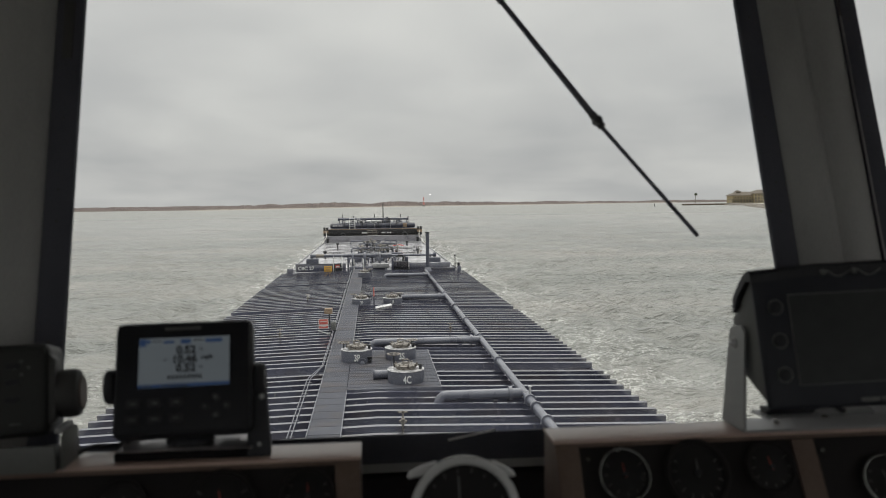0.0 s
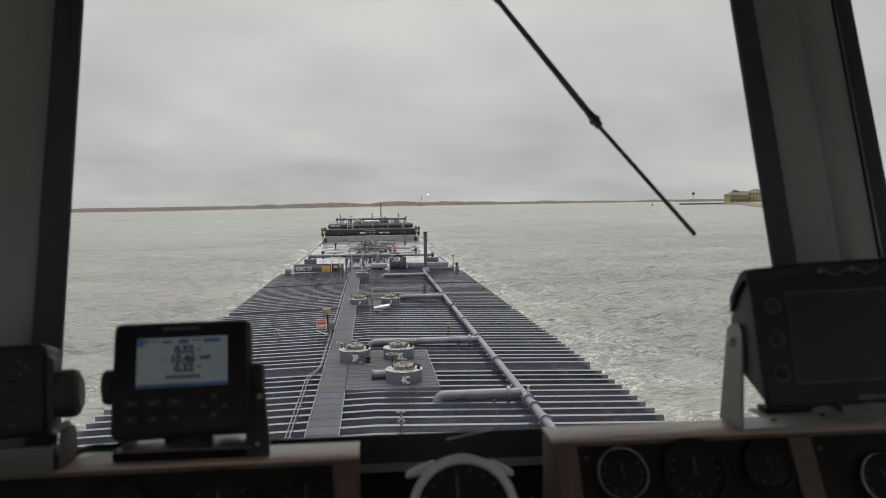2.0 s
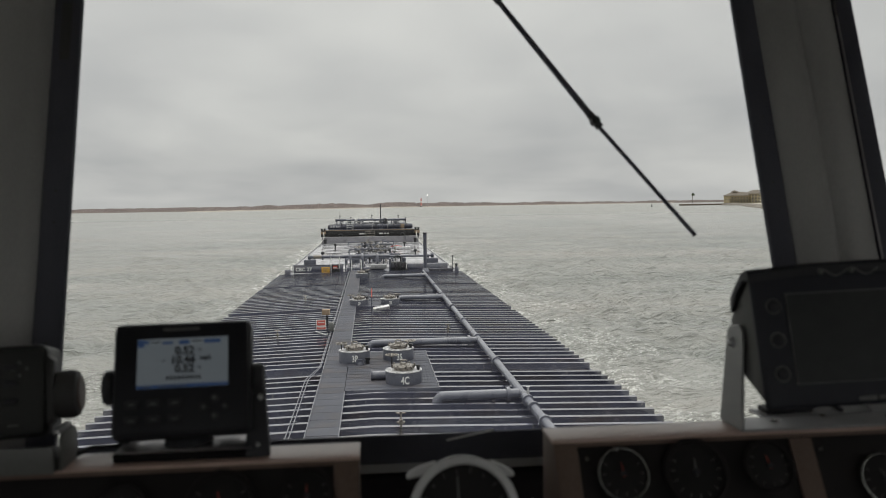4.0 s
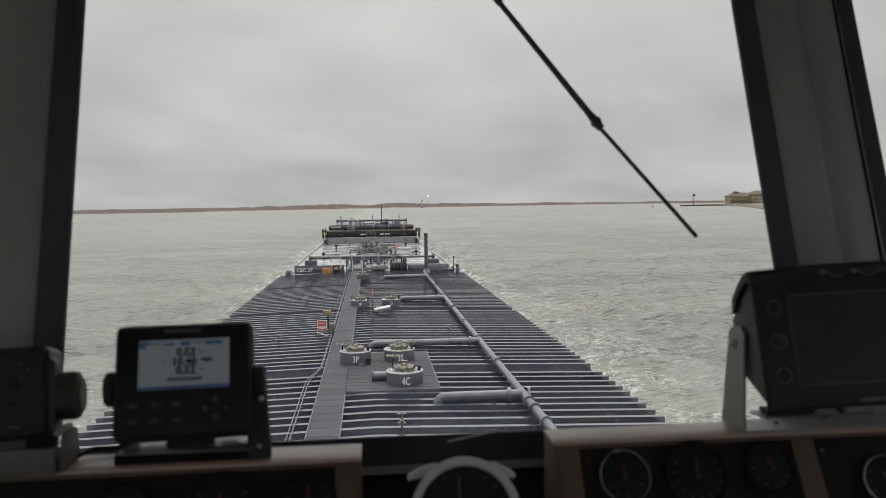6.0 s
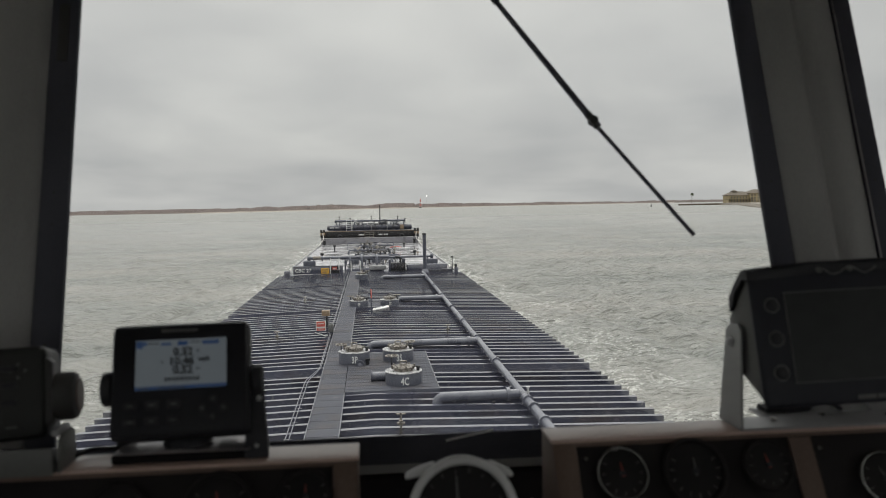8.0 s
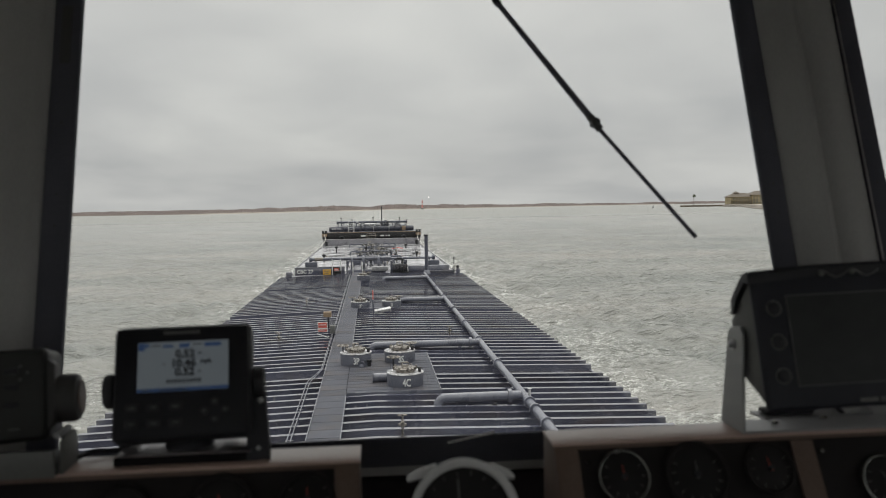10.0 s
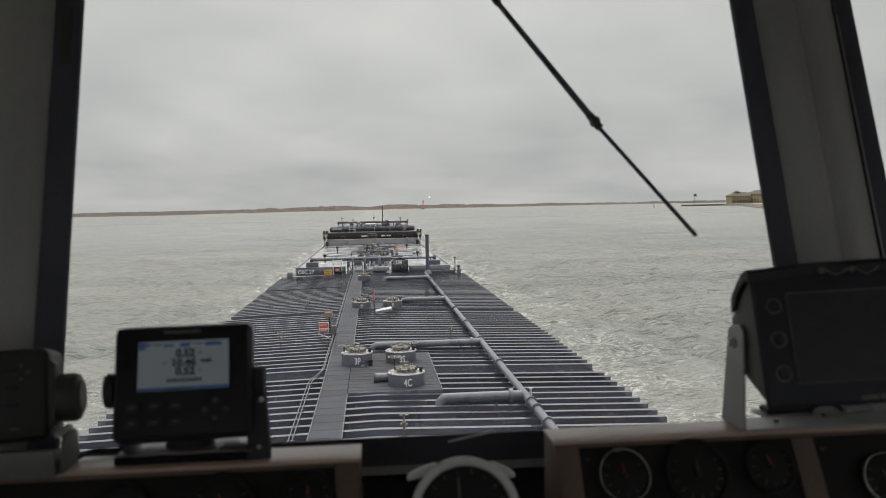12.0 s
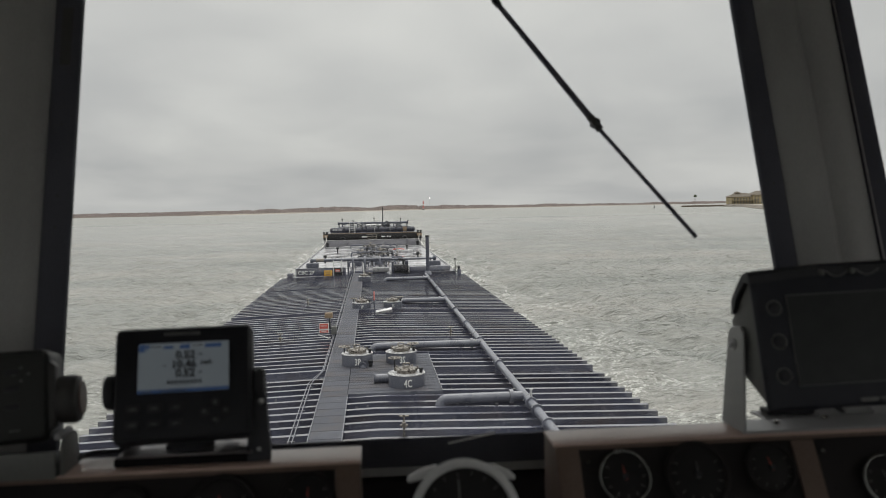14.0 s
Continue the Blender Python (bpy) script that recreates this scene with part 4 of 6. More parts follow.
# nearest barge: ribbed deck
def ribbed_barge():
    Y0, L = 11.2, 58.6
    t = thing("tank_barge", pose(XC, Y0, 1.2), "slate blue tank barge with a ribbed deck, pipes and hatches", "barge", "barges of the tow")
    Y = lambda y: y - Y0
    hull(t, L, 3.2, 3, 6, M["hull"])
    deck_plate(t, 0, L, M["deck"])
    me = rib_mesh()
    k = -11
    rng = random.Random(5)
    while True:
        y = 19.39 + 0.69 * k
        k += 1
        if y > 64.3:
            break
        if k - 1 in (9, 31, 50):
            continue
        again("rib", me, t, pose(0, Y(y) + rng.uniform(-0.012, 0.012), 0) @ Matrix.Diagonal((1, rng.uniform(0.94, 1.06), rng.uniform(0.97, 1.03), 1)))
    for x in (-HALF + 0.05, HALF - 0.11):
        part("gunwale", box(BM(), x, x + 0.06, 0, L, 0, 0.07), M["rib"], t)
    # walkway of grating panels on the ribs
    w0, w1, zt = -1.66, -0.88, 0.235
    bm = BM()
    box(bm, w0, w1, 0.012, 0.678, 0, 0.03)
    for i in range(3):
        box(bm, w0 + 0.26 * i + 0.12, w0 + 0.26 * i + 0.135, 0.03, 0.66, 0.03, 0.034)
    gme = bpy.data.meshes.new("grating_panel")
    bm.to_mesh(gme)
    bm.free()
    gme.materials.append(M["grate"])
    y = 12.6
    while y < 65.0:
        again("grating_panel", gme, t, pose(0, Y(y), zt + crown(1.3)))
        y += 0.69
    for x, ya, yb in ((w0 - 0.03, 12.6, 65.2), (w1, 12.6, 22.4), (w1, 28.35, 65.2)):
        part("walkway_edge", box(BM(), x, x + 0.022, Y(ya), Y(yb), zt + crown(1.3) - 0.03, zt + crown(1.3) + 0.045), M["pipe"], t)
    # platform round the middle trunks
    bm = BM()
    box(bm, 0, 1.38, 0.012, 1.448, 0, 0.03)
    for i in range(3):
        box(bm, 0.02, 1.36, 0.22 + i * 0.42, 0.235 + i * 0.42, 0.03, 0.036)
    pme = bpy.data.meshes.new("platform_panel")
    bm.to_mesh(pme)
    bm.free()
    pme.materials.append(M["grate"])
    for i in range(4):
        for j in range(2):
            again("platform_panel", pme, t, pose(-0.86 + j * 1.39, Y(22.45 + i * 1.46), zt + crown(0.5)))
    part("platform_edge", box(BM(), 1.92, 1.945, Y(22.45), Y(28.3), zt + 0.1, zt + 0.25), M["pipe"], t)
    part("platform_edge", box(BM(), -0.86, 1.945, Y(22.4), Y(22.43), zt + 0.1, zt + 0.24), M["pipe"], t)
    for i in range(3):
        part("platform_panel", box(BM(), -0.86, 1.3, Y(41.6 + i * 0.8), Y(42.35 + i * 0.8), zt + 0.16, zt + 0.2), M["grate"], t)
    zt2 = 0.42
    trunk(t, 0.91, Y(23.3), "4C", R=0.555, h=0.44, z0=zt2 - 0.02, wheel=(-0.34, 0.75), wheel_h=0.78, stub=(-0.04, Y(23.75)))
    trunk(t, -0.66, Y(26.8), "3P", R=0.54, h=0.44, z0=zt2 - 0.02, wheel=(-0.45, 0.12), wheel_h=0.68)
    trunk(t, 0.88, Y(26.9), "3S", R=0.54, h=0.44, z0=zt2 - 0.02, wheel=(0.42, 0.15), wheel_h=0.68)
    trunk(t, -0.71, Y(42.3), "2P", R=0.52, h=0.36, z0=zt2 - 0.06, wheel=(-0.45, 0.12), wheel_h=0.68)
    trunk(t, 0.99, Y(42.4), "2S", R=0.52, h=0.36, z0=zt2 - 0.06, wheel=(0.42, 0.15), wheel_h=0.68)
    trunk(t, -0.70, Y(58.0), "", R=0.48, h=0.42, z0=zt2 - 0.06, wheel=(0.45, 0.12), wheel_h=0.68)
    e = part("suction_elbow", tube(BM(), [(-0.46, Y(26.05), 0.38), (-0.46, Y(26.05), 0.50), (-0.46, Y(26.4), 0.52)], 0.11, 16, 0.1), M["trunk"], t, "slate grey suction elbow")
    part("elbow_flange", flange(BM(), (-0.46, Y(26.03), 0.52), (0, 1, 0), 0.14, 0.025), M["trunk"], e)
    part("drain_valve", lathe(BM(), [(0.06, 0), (0.06, 0.16), (0.09, 0.17), (0.09, 0.24)], (-0.20, Y(26.2), 0.44), seg=12), M["dark"], e)
    # cargo header along the starboard side, with its branches
    px, pz = 4.17, 0.52
    part("cargo_header", tube(BM(), [(px, Y(11.6), pz), (px, Y(61.5), pz), (px, Y(61.9), pz - 0.3)], 0.115, 22, 0.3), M["pipe"], t, "long grey-blue cargo header pipe")
    for y in (18.3, 19.6, 20.35, 25.6, 30.3, 34.8, 39.6, 45.2, 50.5, 56.0):
        part("header_flange", flange(BM(), (px, Y(y), pz), (0, 1, 0), 0.165, 0.045), M["pipe"], t)
        if y != 20.35:
            part("header_saddle", box(BM(), px - 0.1, px + 0.1, Y(y) + 0.25, Y(y) + 0.33, 0.1, pz - 0.1), M["rib"], t)
    for y, x0 in ((21.1, 1.75), (29.7, -0.12), (44.1, 1.55), (57.9, 0.85)):
        part("branch_pipe", tube(BM(), [(px - 0.1, Y(y), pz + 0.02), (x0, Y(y), pz + 0.02), (x0 - 0.05, Y(y) - 0.05, 0.1)], 0.135, 20, 0.42), M["pipe"], t, "grey-blue branch pipe")
        part("branch_flange", flange(BM(), (px - 0.42, Y(y), pz + 0.02), (1, 0, 0), 0.195, 0.05), M["pipe"], t)
        part("branch_saddle", box(BM(), px - 0.9, px - 0.8, Y(y) - 0.1, Y(y) + 0.1, 0.05, pz - 0.1), M["rib"], t)
    part("header_drain", handwheel(lathe(BM(), [(0.04, 0), (0.025, 0.22)], (px + 0.05, Y(20.6), pz + 0.1), seg=10), (px + 0.05, Y(20.6), pz + 0.32), 0.05, 0.01), M["lid"], t)
    # conduit pair beside the walkway
    for d in (0.0, 0.09):
        part("conduit", tube(BM(), [(-2.02 - d, Y(12), 0.42), (-2.07 - d, Y(24.3), 0.42), (-1.78 - d * 0.5, Y(26.0), 0.44), (-1.80 - d * 0.5, Y(64), 0.44)], 0.014, 8, 0.4), M["pipe"], t)
    for i in range(8):
        part("conduit_clip", box(BM(), -2.18, -1.99, Y(14 + i * 1.4), Y(14 + i * 1.4) + 0.05, 0.38, 0.40), M["rib"], t)
    # sounding valves
    for x, y, h in ((0.63, 18.6, 0.62), (-4.0, 32.6, 0.5), (3.27, 33.0, 0.5), (-3.9, 45.5, 0.45)):
        standpipe(t, x, Y(y), h)
    # warning sign on its frame, with tan boxes behind
    s = part("warning_sign", box(BM(), -2.42, -2.00, Y(33.2), Y(33.2) + 0.02, 0.56, 1.00, 0.006), M["white"], t, "white sign with a red field on a pole")
    part("red_field", box(BM(), -2.395, -2.025, Y(33.2) - 0.006, Y(33.2) + 0.001, 0.75, 0.975), M["red"], s)
    part("red_field", box(BM(), -2.395, -2.025, Y(33.2) - 0.006, Y(33.2) + 0.001, 0.58, 0.68), M["red"], s)
    part("sign_bars", bars(BM(), [(-2.35, -2.08, 0.86, 0.89), (-2.33, -2.1, 0.635, 0.66)], Y(33.2) - 0.006), M["white"], s)
    part("sign_pole", tube(BM(), [(-2.21, Y(33.24), 0.15), (-2.21, Y(33.24), 0.95)], 0.025, 8), M["pipe"], s)
    part("sign_brace", tube(BM(), [(-2.45, Y(33.2), 0.50), (-2.0, Y(33.0), 0.36), (-1.92, Y(32.8), 0.44)], 0.02, 6), M["white"], s)
    b = part("tan_box", box(BM(), -2.30, -1.94, Y(35.3), Y(35.55), 0.90, 1.14, 0.02), M["tan"], t, "tan control box on a post")
    part("box_post", tube(BM(), [(-2.08, Y(35.45), 0.2), (-2.08, Y(35.45), 0.95)], 0.04, 10), M["dark"], b)
    part("tan_box", box(BM(), -1.92, -1.70, Y(33.6), Y(33.8), 0.42, 0.78, 0.02), M["greypaint"], t, "small grey junction box")
    # gauge stand with a pale tray
    g = part("gauge_post", tube(BM(), [(-0.02, Y(39.6), 0.2), (-0.02, Y(39.6), 1.15)], 0.035, 10), M["trunk"], t)
    part("red_tip", tube(BM(), [(-0.02, Y(39.6), 1.15), (-0.02, Y(39.6), 1.62)], 0.028, 8), M["red"], g, "red-painted tip")
    tr = part("tray", box(BM(), -0.42, 0.42, -0.12, 0.12, -0.08, 0.08, 0.02), M["lid"], g, "pale open tray")
    tr.matrix_basis = pose(0.47, Y(39.3), 0.62, 18, -9, 6)
    # mast, corner post
    part("vent_mast", tube(BM(), [(4.55, Y(64.4), 0.1), (4.55, Y(64.4), 3.5)], 0.15, 16), M["trunk"], t, "tall slate grey vent mast")
    part("mast_cap", lathe(BM(), [(0.18, 3.42), (0.18, 3.54)], (4.55, Y(64.4), 0), seg=16), M["dark"], t)
    part("mast_foot", lathe(BM(), [(0.42, 0.1), (0.40, 0.2), (0.18, 0.55)], (4.55, Y(64.4), 0), seg=16), M["pipe"], t)
    part("corner_post", vent_post(BM(), 6.92, Y(64.8), 0.0, 1.45, 0.035), M["dark"], t)
    part("corner_box", box(BM(), 7.10, 7.40, Y(64.6), Y(65.0), 0, 0.60, 0.04), M["rib"], t)
    part("corner_lamp", lathe(BM(), [(0.07, 0.60), (0.12, 0.70), (0.12, 0.82), (0.06, 0.88)], (7.23, Y(64.8), 0), seg=12), M["dark"], t)
    head_board(t, Y(65.4), 0.02, "CBC 27")
    part("placard", box(BM(), -4.18, -3.50, Y(65.36), Y(65.385), 0.26, 0.72, 0.02), M["yellow"], t, "yellow placard")
    part("placard_bars", bars(BM(), [(-4.10, -3.60, 0.54, 0.62), (-4.05, -3.7, 0.36, 0.44)], Y(65.355)), M["tan"], t)
    w = part("warning_board", box(BM(), -3.32, -2.74, Y(65.20), Y(65.225), 0.42, 0.94, 0.02), M["dark"], t, "dark board with a red warning field")
    part("red_field", box(BM(), -3.22, -2.84, Y(65.19), Y(65.201), 0.52, 0.84), M["red"], w)
    part("label_bars", bars(BM(), [(-3.17, -2.89, 0.64, 0.72), (-3.15, -2.92, 0.56, 0.60)], Y(65.19)), M["white"], w)
    part("pedestal", lathe(BM(), [(0.3, 0.1), (0.28, 0.5), (0.33, 0.55), (0.33, 0.62)], (-2.9, Y(64.7), 0), seg=14), M["dark"], t)


ribbed_barge()


# middle barge: flat, rain-wet deck
def flat_barge():
    Y0, L = 70.4, 50.2
    t = thing("tank_barge", pose(XC, Y0, 1.2), "low tank barge with a flat rain-wet deck", "barge", "barges of the tow")
    Y = lambda y: y - Y0
    hull(t, L, 3.2, 5, 5, M["hull"])
    deck_plate(t, 0, L, M["wetdeck"], 0.12, step=5)
    for x in (-HALF + 0.02, HALF - 0.14):
        part("bulwark", box(BM(), x, x + 0.12, 0, L, 0, 0.13, 0.02), M["palegrey"], t)
    part("bow_coaming", box(BM(), -7.5, 7.5, L - 0.35, L - 0.1, 0, 0.97, 0.03), M["lavender"], t)
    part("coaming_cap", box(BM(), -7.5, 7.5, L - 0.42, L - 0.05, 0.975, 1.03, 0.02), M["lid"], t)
    part("bow_step", box(BM(), -7.0, 7.2, L - 6.0, L - 5.7, 0.05, 0.24, 0.03), M["palegrey"], t)
    rng = random.Random(21)
    for i, (x, y) in enumerate(((-1.6, 78), (0.6, 79), (-1.2, 88), (1.1, 89), (-1.5, 98), (0.9, 99), (-0.6, 108))):
        trunk(t, x, Y(y), "", R=0.46, h=0.42, z0=0.1, wheel=(0.5 if i % 2 else -0.5, 0.1))
    for y, x0, x1 in ((77, -2.4, 2.2), (83, -1.6, 3.2), (93, -2.6, 2.4), (104, -1.6, 3.0), (112, -3.2, 3.4)):
        part("deck_pipe", tube(BM(), [(x0, Y(y), 0.1), (x0, Y(y), 0.6), (x1, Y(y), 0.6), (x1, Y(y), 0.1)], 0.085, 12, 0.25), M["trunk"], t)
        part("pipe_valve", handwheel(lathe(BM(), [(0.16, -0.1), (0.16, 0.22), (0.05, 0.26), (0.05, 0.62)], ((x0 + x1) / 2 + rng.uniform(-0.8, 0.8), Y(y), 0.4), seg=12), ((x0 + x1) / 2, Y(y), 1.0), 0.22, 0.03), M["dark"], t)
    # manifold: small valves, risers and lines crowded along the middle
    for i in range(46):
        x, y = rng.gauss(0.6, 1.15), rng.uniform(75.5, 113)
        h = rng.uniform(0.35, 0.85)
        bm = lathe(BM(), [(0.11, 0), (0.11, 0.05), (0.06, 0.07), (0.06, h * 0.5), (0.13, h * 0.55), (0.13, h * 0.75), (0.04, h * 0.8), (0.04, h)], (x, Y(y), 0.1), seg=10)
        handwheel(bm, (x, Y(y), 0.1 + h), rng.uniform(0.14, 0.24), 0.025, (0, rng.uniform(-0.5, 0.0), 1))
        part("deck_valve", bm, (M["dark"], M["trunk"], M["dark"], M["brass"])[i % 4], t)
    for i in range(14):
        x, y, w = rng.uniform(-2.2, 2.4), rng.uniform(76, 110), rng.uniform(0.8, 2.2)
        z = rng.uniform(0.25, 0.6)
        part("deck_line", tube(BM(), [(x, Y(y), 0.1), (x, Y(y), z), (x + w, Y(y) + rng.uniform(-0.3, 0.3), z), (x + w, Y(y), 0.1)], rng.uniform(0.045, 0.08), 10, 0.15), M["dark"] if i % 3 else M["pipe"], t)
    for x in (-0.25, 0.05):
        part("long_line", tube(BM(), [(x, Y(74), 0.34), (x, Y(115), 0.34)], 0.07, 10), M["trunk"], t)
    for x, y in ((-5.2, 84), (-4.6, 101), (5.0, 86), (4.6, 104)):
        part("vent", vent_post(BM(), x, Y(y), 0.05, 0.6, 0.09), M["dark"], t)
    part("hose_rack", box(BM(), 3.4, 5.2, Y(100), Y(101), 0.1, 0.4, 0.05), M["lid"], t)
    part("hose", tube(BM(), [(2.6, Y(99.8), 0.5), (3.3, Y(99.6), 0.62), (4.0, Y(99.8), 0.5)], 0.055, 10), M["red"], t, "faded red hose")
    for x in (-6.9, 6.9):
        for y in (118.6,):
            bm = BM()
            for d in (-0.3, 0.3):
                lathe(bm, [(0.2, 0), (0.2, 0.62), (0.26, 0.66), (0.26, 0.74)], (x, Y(y) + d, 0.02), seg=14)
            part("bitt", bm, M["dark"], t)


flat_barge()


# lead barge: rides high, black transom
def high_barge():
    Y0, L, Z = 121.4, 58.0, 3.15
    t = thing("tank_barge", pose(XC + 0.03, Y0, Z), "black-hulled tank barge riding high, with deck machinery", "barge", "barges of the tow")
    Y = lambda y: y - Y0
    hull(t, L, 4.2, 4, 8, M["hull"])
    deck_plate(t, 0, L, M["deck"], 0.12, step=4)
    part("transom_plate", box(BM(), -7.62, 7.62, -0.03, 0.0, -0.88, 0.02, 0.01), M["hull"], t)
    part("hailing_port", bars(BM(), [(-1.75, -0.95, -0.62, -0.42), (1.35, 1.95, -0.62, -0.42), (2.2, 2.45, -0.62, -0.42), (2.6, 2.85, -0.62, -0.42)], -0.031), M["white"], t, "white lettering too small to read")
    part("transom_rail", box(BM(), -2.6, 3.3, -0.06, 0.25, 0.092, 0.16, 0.02), M["trunk"], t)
    part("transom_rail", box(BM(), -7.55, 7.55, -0.045, 0.1, 0.02, 0.09), M["tan"], t)
    for x in (-4.7, 5.0):
        f = part("fender", torus(BM(), (x, -0.24, -0.90), (0, 1, 0), 0.32, 0.17, 20, 10), M["dark"], t, "black tyre fender")
    for x in (-7.35, 7.35):
        bm = BM()
        for d in (-0.22, 0.22):
            lathe(bm, [(0.15, -0.9), (0.15, 0.25), (0.2, 0.29), (0.2, 0.38)], (x + d, -0.1, 0), seg=12)
        part("timberhead", bm, M["dark"], t)
        part("rusty_chafe", box(BM(), x - 0.4, x + 0.4, -0.32, -0.28, -0.5, -0.1, 0.02), M["tan"], t)
    bm = BM()
    for x in (-0.78, -0.1, 0.58):
        tube(bm, [(x, -0.3, -1.6), (x, -0.3, -0.1)], 0.05, 8)
    for z in (-1.2, -0.85, -0.5, -0.15):
        tube(bm, [(-0.85, -0.3, z), (0.65, -0.3, z)], 0.045, 6)
    part("stern_frame", bm, M["brass"], t, "rusty stern ladder frame")
    # long cargo tank across the stern, with piping, pump and ladder over it
    part("cross_tank", box(lathe(BM(), [(0.20, 0), (0.36, 0.06), (0.42, 0.30), (0.42, 13.5), (0.36, 13.74), (0.20, 13.8)], (-6.9, Y(126.0), 0.47), (1, 0, 0), 22), -6.7, 6.7, Y(125.75), Y(126.25), 0.06, 0.2), M["deck"], t, "long dark slate cross tank")
    # Highlight along the tank's top, built as a pale strip.
    part("tank_top", box(BM(), -6.2, 6.2, Y(125.80), Y(126.2), 0.885, 0.91, 0.01), M["palegrey"], t, "pale strip put in for the highlight along the tank")
    part("name_bars", bars(BM(), [(-6.45, -6.15, 0.40, 0.66), (-6.05, -5.75, 0.40, 0.66), (-5.55, -5.30, 0.40, 0.66), (-5.22, -4.95, 0.40, 0.66)], Y(125.56)), M["lid"], t, "pale lettering too small to read")
    for x in (-4.4, -1.9, 0.4, 3.9, 6.0):
        part("tank_strap", torus(BM(), (x, Y(126.0), 0.47), (1, 0, 0), 0.425, 0.03, 22, 6), M["deck"], t)
    part("upper_pipe", tube(BM(), [(-5.65, Y(128), 1.55), (5.80, Y(128), 1.50)], 0.17, 16), M["trunk"], t, "dark slate upper header pipe")
    for x in (-5.5, -3.4, -1.2, 1.2, 4.0, 5.6):
        part("pipe_support", box(BM(), x - 0.07, x + 0.07, Y(127.9), Y(128.1), 0.1, 1.5), M["trunk"], t)
    for x in (-5.65, 5.8):
        part("blind_flange", flange(BM(), (x, Y(128), 1.52), (1, 0, 0), 0.26, 0.08), M["deck"], t)
    rng = random.Random(12)
    for i in range(11):
        x, h = -4.6 + i * 0.95 + rng.uniform(-0.2, 0.2), rng.uniform(0.9, 1.3)
        bm = tube(BM(), [(x, Y(125.4), 0.08), (x, Y(125.4), h), (x + rng.uniform(-0.4, 0.4), Y(126.6), h + 0.1)], 0.05, 8, 0.1)
        lathe(bm, [(0.11, -0.05), (0.11, 0.05)], (x, Y(125.4), h * 0.6), seg=10)
        part("riser", bm, (M["dark"], M["trunk"], M["palegrey"])[i % 3], t)
    # Glints off the tanks, put in as three pale drums.
    for x0, x1, z in ((-1.15, -0.35, 1.12), (-0.25, 0.55, 1.16), (0.65, 1.45, 1.10)):
        part("pale_drum", lathe(BM(), [(0.12, 0), (0.22, 0.05), (0.22, x1 - x0 - 0.05), (0.12, x1 - x0)], (x0, Y(126.9), z), (1, 0, 0), 16), M["lid"], t, "pale drum put in for glints off the tanks")
    for x in (-4.9, -2.5, -1.7, 0.9, 3.5, 4.4):
        part("goose_neck", tube(BM(), [(x, Y(127), 0.1), (x, Y(127), 1.45), (x + 0.5, Y(127), 1.35)], 0.09, 10, 0.3), M["trunk"], t)
    for x, h in ((-5.0, 2.05), (-3.2, 1.75), (0.28, 2.1), (4.67, 2.0), (5.9, 1.6)):
        part("vent", vent_post(BM(), x, Y(128.6), 0.1, h, 0.055), M["dark"], t)
    pump_engine(t, 2.36, Y(126.6), 0.55, 0.92)
    lad = ladder(t, -3.77, Y(125.3), 0.05, 0.82, 1.75)
    lad["label"] = "pale steel ladder over the tank"
    part("mast", tube(BM(), [(1.72, Y(128), 0.1), (1.72, Y(128), 4.1)], 0.11, 10, taper=0.07), M["dark"], t)
    part("tan_box", box(BM(), 4.92, 5.52, Y(125.35), Y(125.55), 0.15, 0.85, 0.03), M["tan"], t, "rust-stained tan box")
    rng = random.Random(33)
    for i in range(16):
        x, y = rng.uniform(-5.4, 5.6), rng.uniform(126.8, 129)
        h = rng.uniform(0.9, 1.45)
        bm = lathe(BM(), [(0.13, 0), (0.13, 0.05), (0.07, 0.07), (0.07, h * 0.5), (0.15, h * 0.55), (0.15, h * 0.7), (0.05, h * 0.75), (0.05, h)], (x, Y(y), 0.1), seg=10)
        handwheel(bm, (x, Y(y), 0.1 + h), rng.uniform(0.16, 0.26), 0.03, (0, rng.uniform(-0.8, 0.0), 1))
        part("deck_valve", bm, (M["dark"], M["trunk"], M["lid"], M["dark"])[i % 4], t)


high_barge()


def tow_lines():
    for s, x in ((-1, -7.3), (1, 7.4)):
        bm = tube(BM(), [(x, 121.2, 3.0), (x - s * 0.25, 119.8, 2.1), (x + s * 0.2, 117.6, 1.5), (x + s * 0.1, 113, 1.40)], 0.05, 8, 1.0)
        tagged(link("mooring_line", bm, M["rope"], None, "", True), "pale mooring rope between two barges", "rope", "mooring lines")
        bm = tube(BM(), [(x, 69.5, 1.5), (x - s * 0.1, 70.3, 1.34), (x, 72, 1.5)], 0.05, 8, 0.4)
        tagged(link("mooring_line", bm, M["rope"], None, "", True), "pale mooring rope between two barges", "rope", "mooring lines")


tow_lines()


# ---- wheelhouse ----
TILT = radians(15)
SW, CW = math.sin(TILT), math.cos(TILT)
FLOOR, CEIL = 5.45, 7.78


def lean(u, v, w=0.0):
    """A place on the leaning front: u across, v up the slope from the sill, w outwards."""
    return Vector((u, 1.40 + v * SW + w * CW, 6.70 + v * CW - w * SW))


def raked(u, v, w=0.0):
    """The same with the east pillar's slight rake."""
    k = min(1.0, max(0.0, (u + 0.55) / 1.33))
    return lean(u - 0.034 * k * (v - 0.5), v, w)


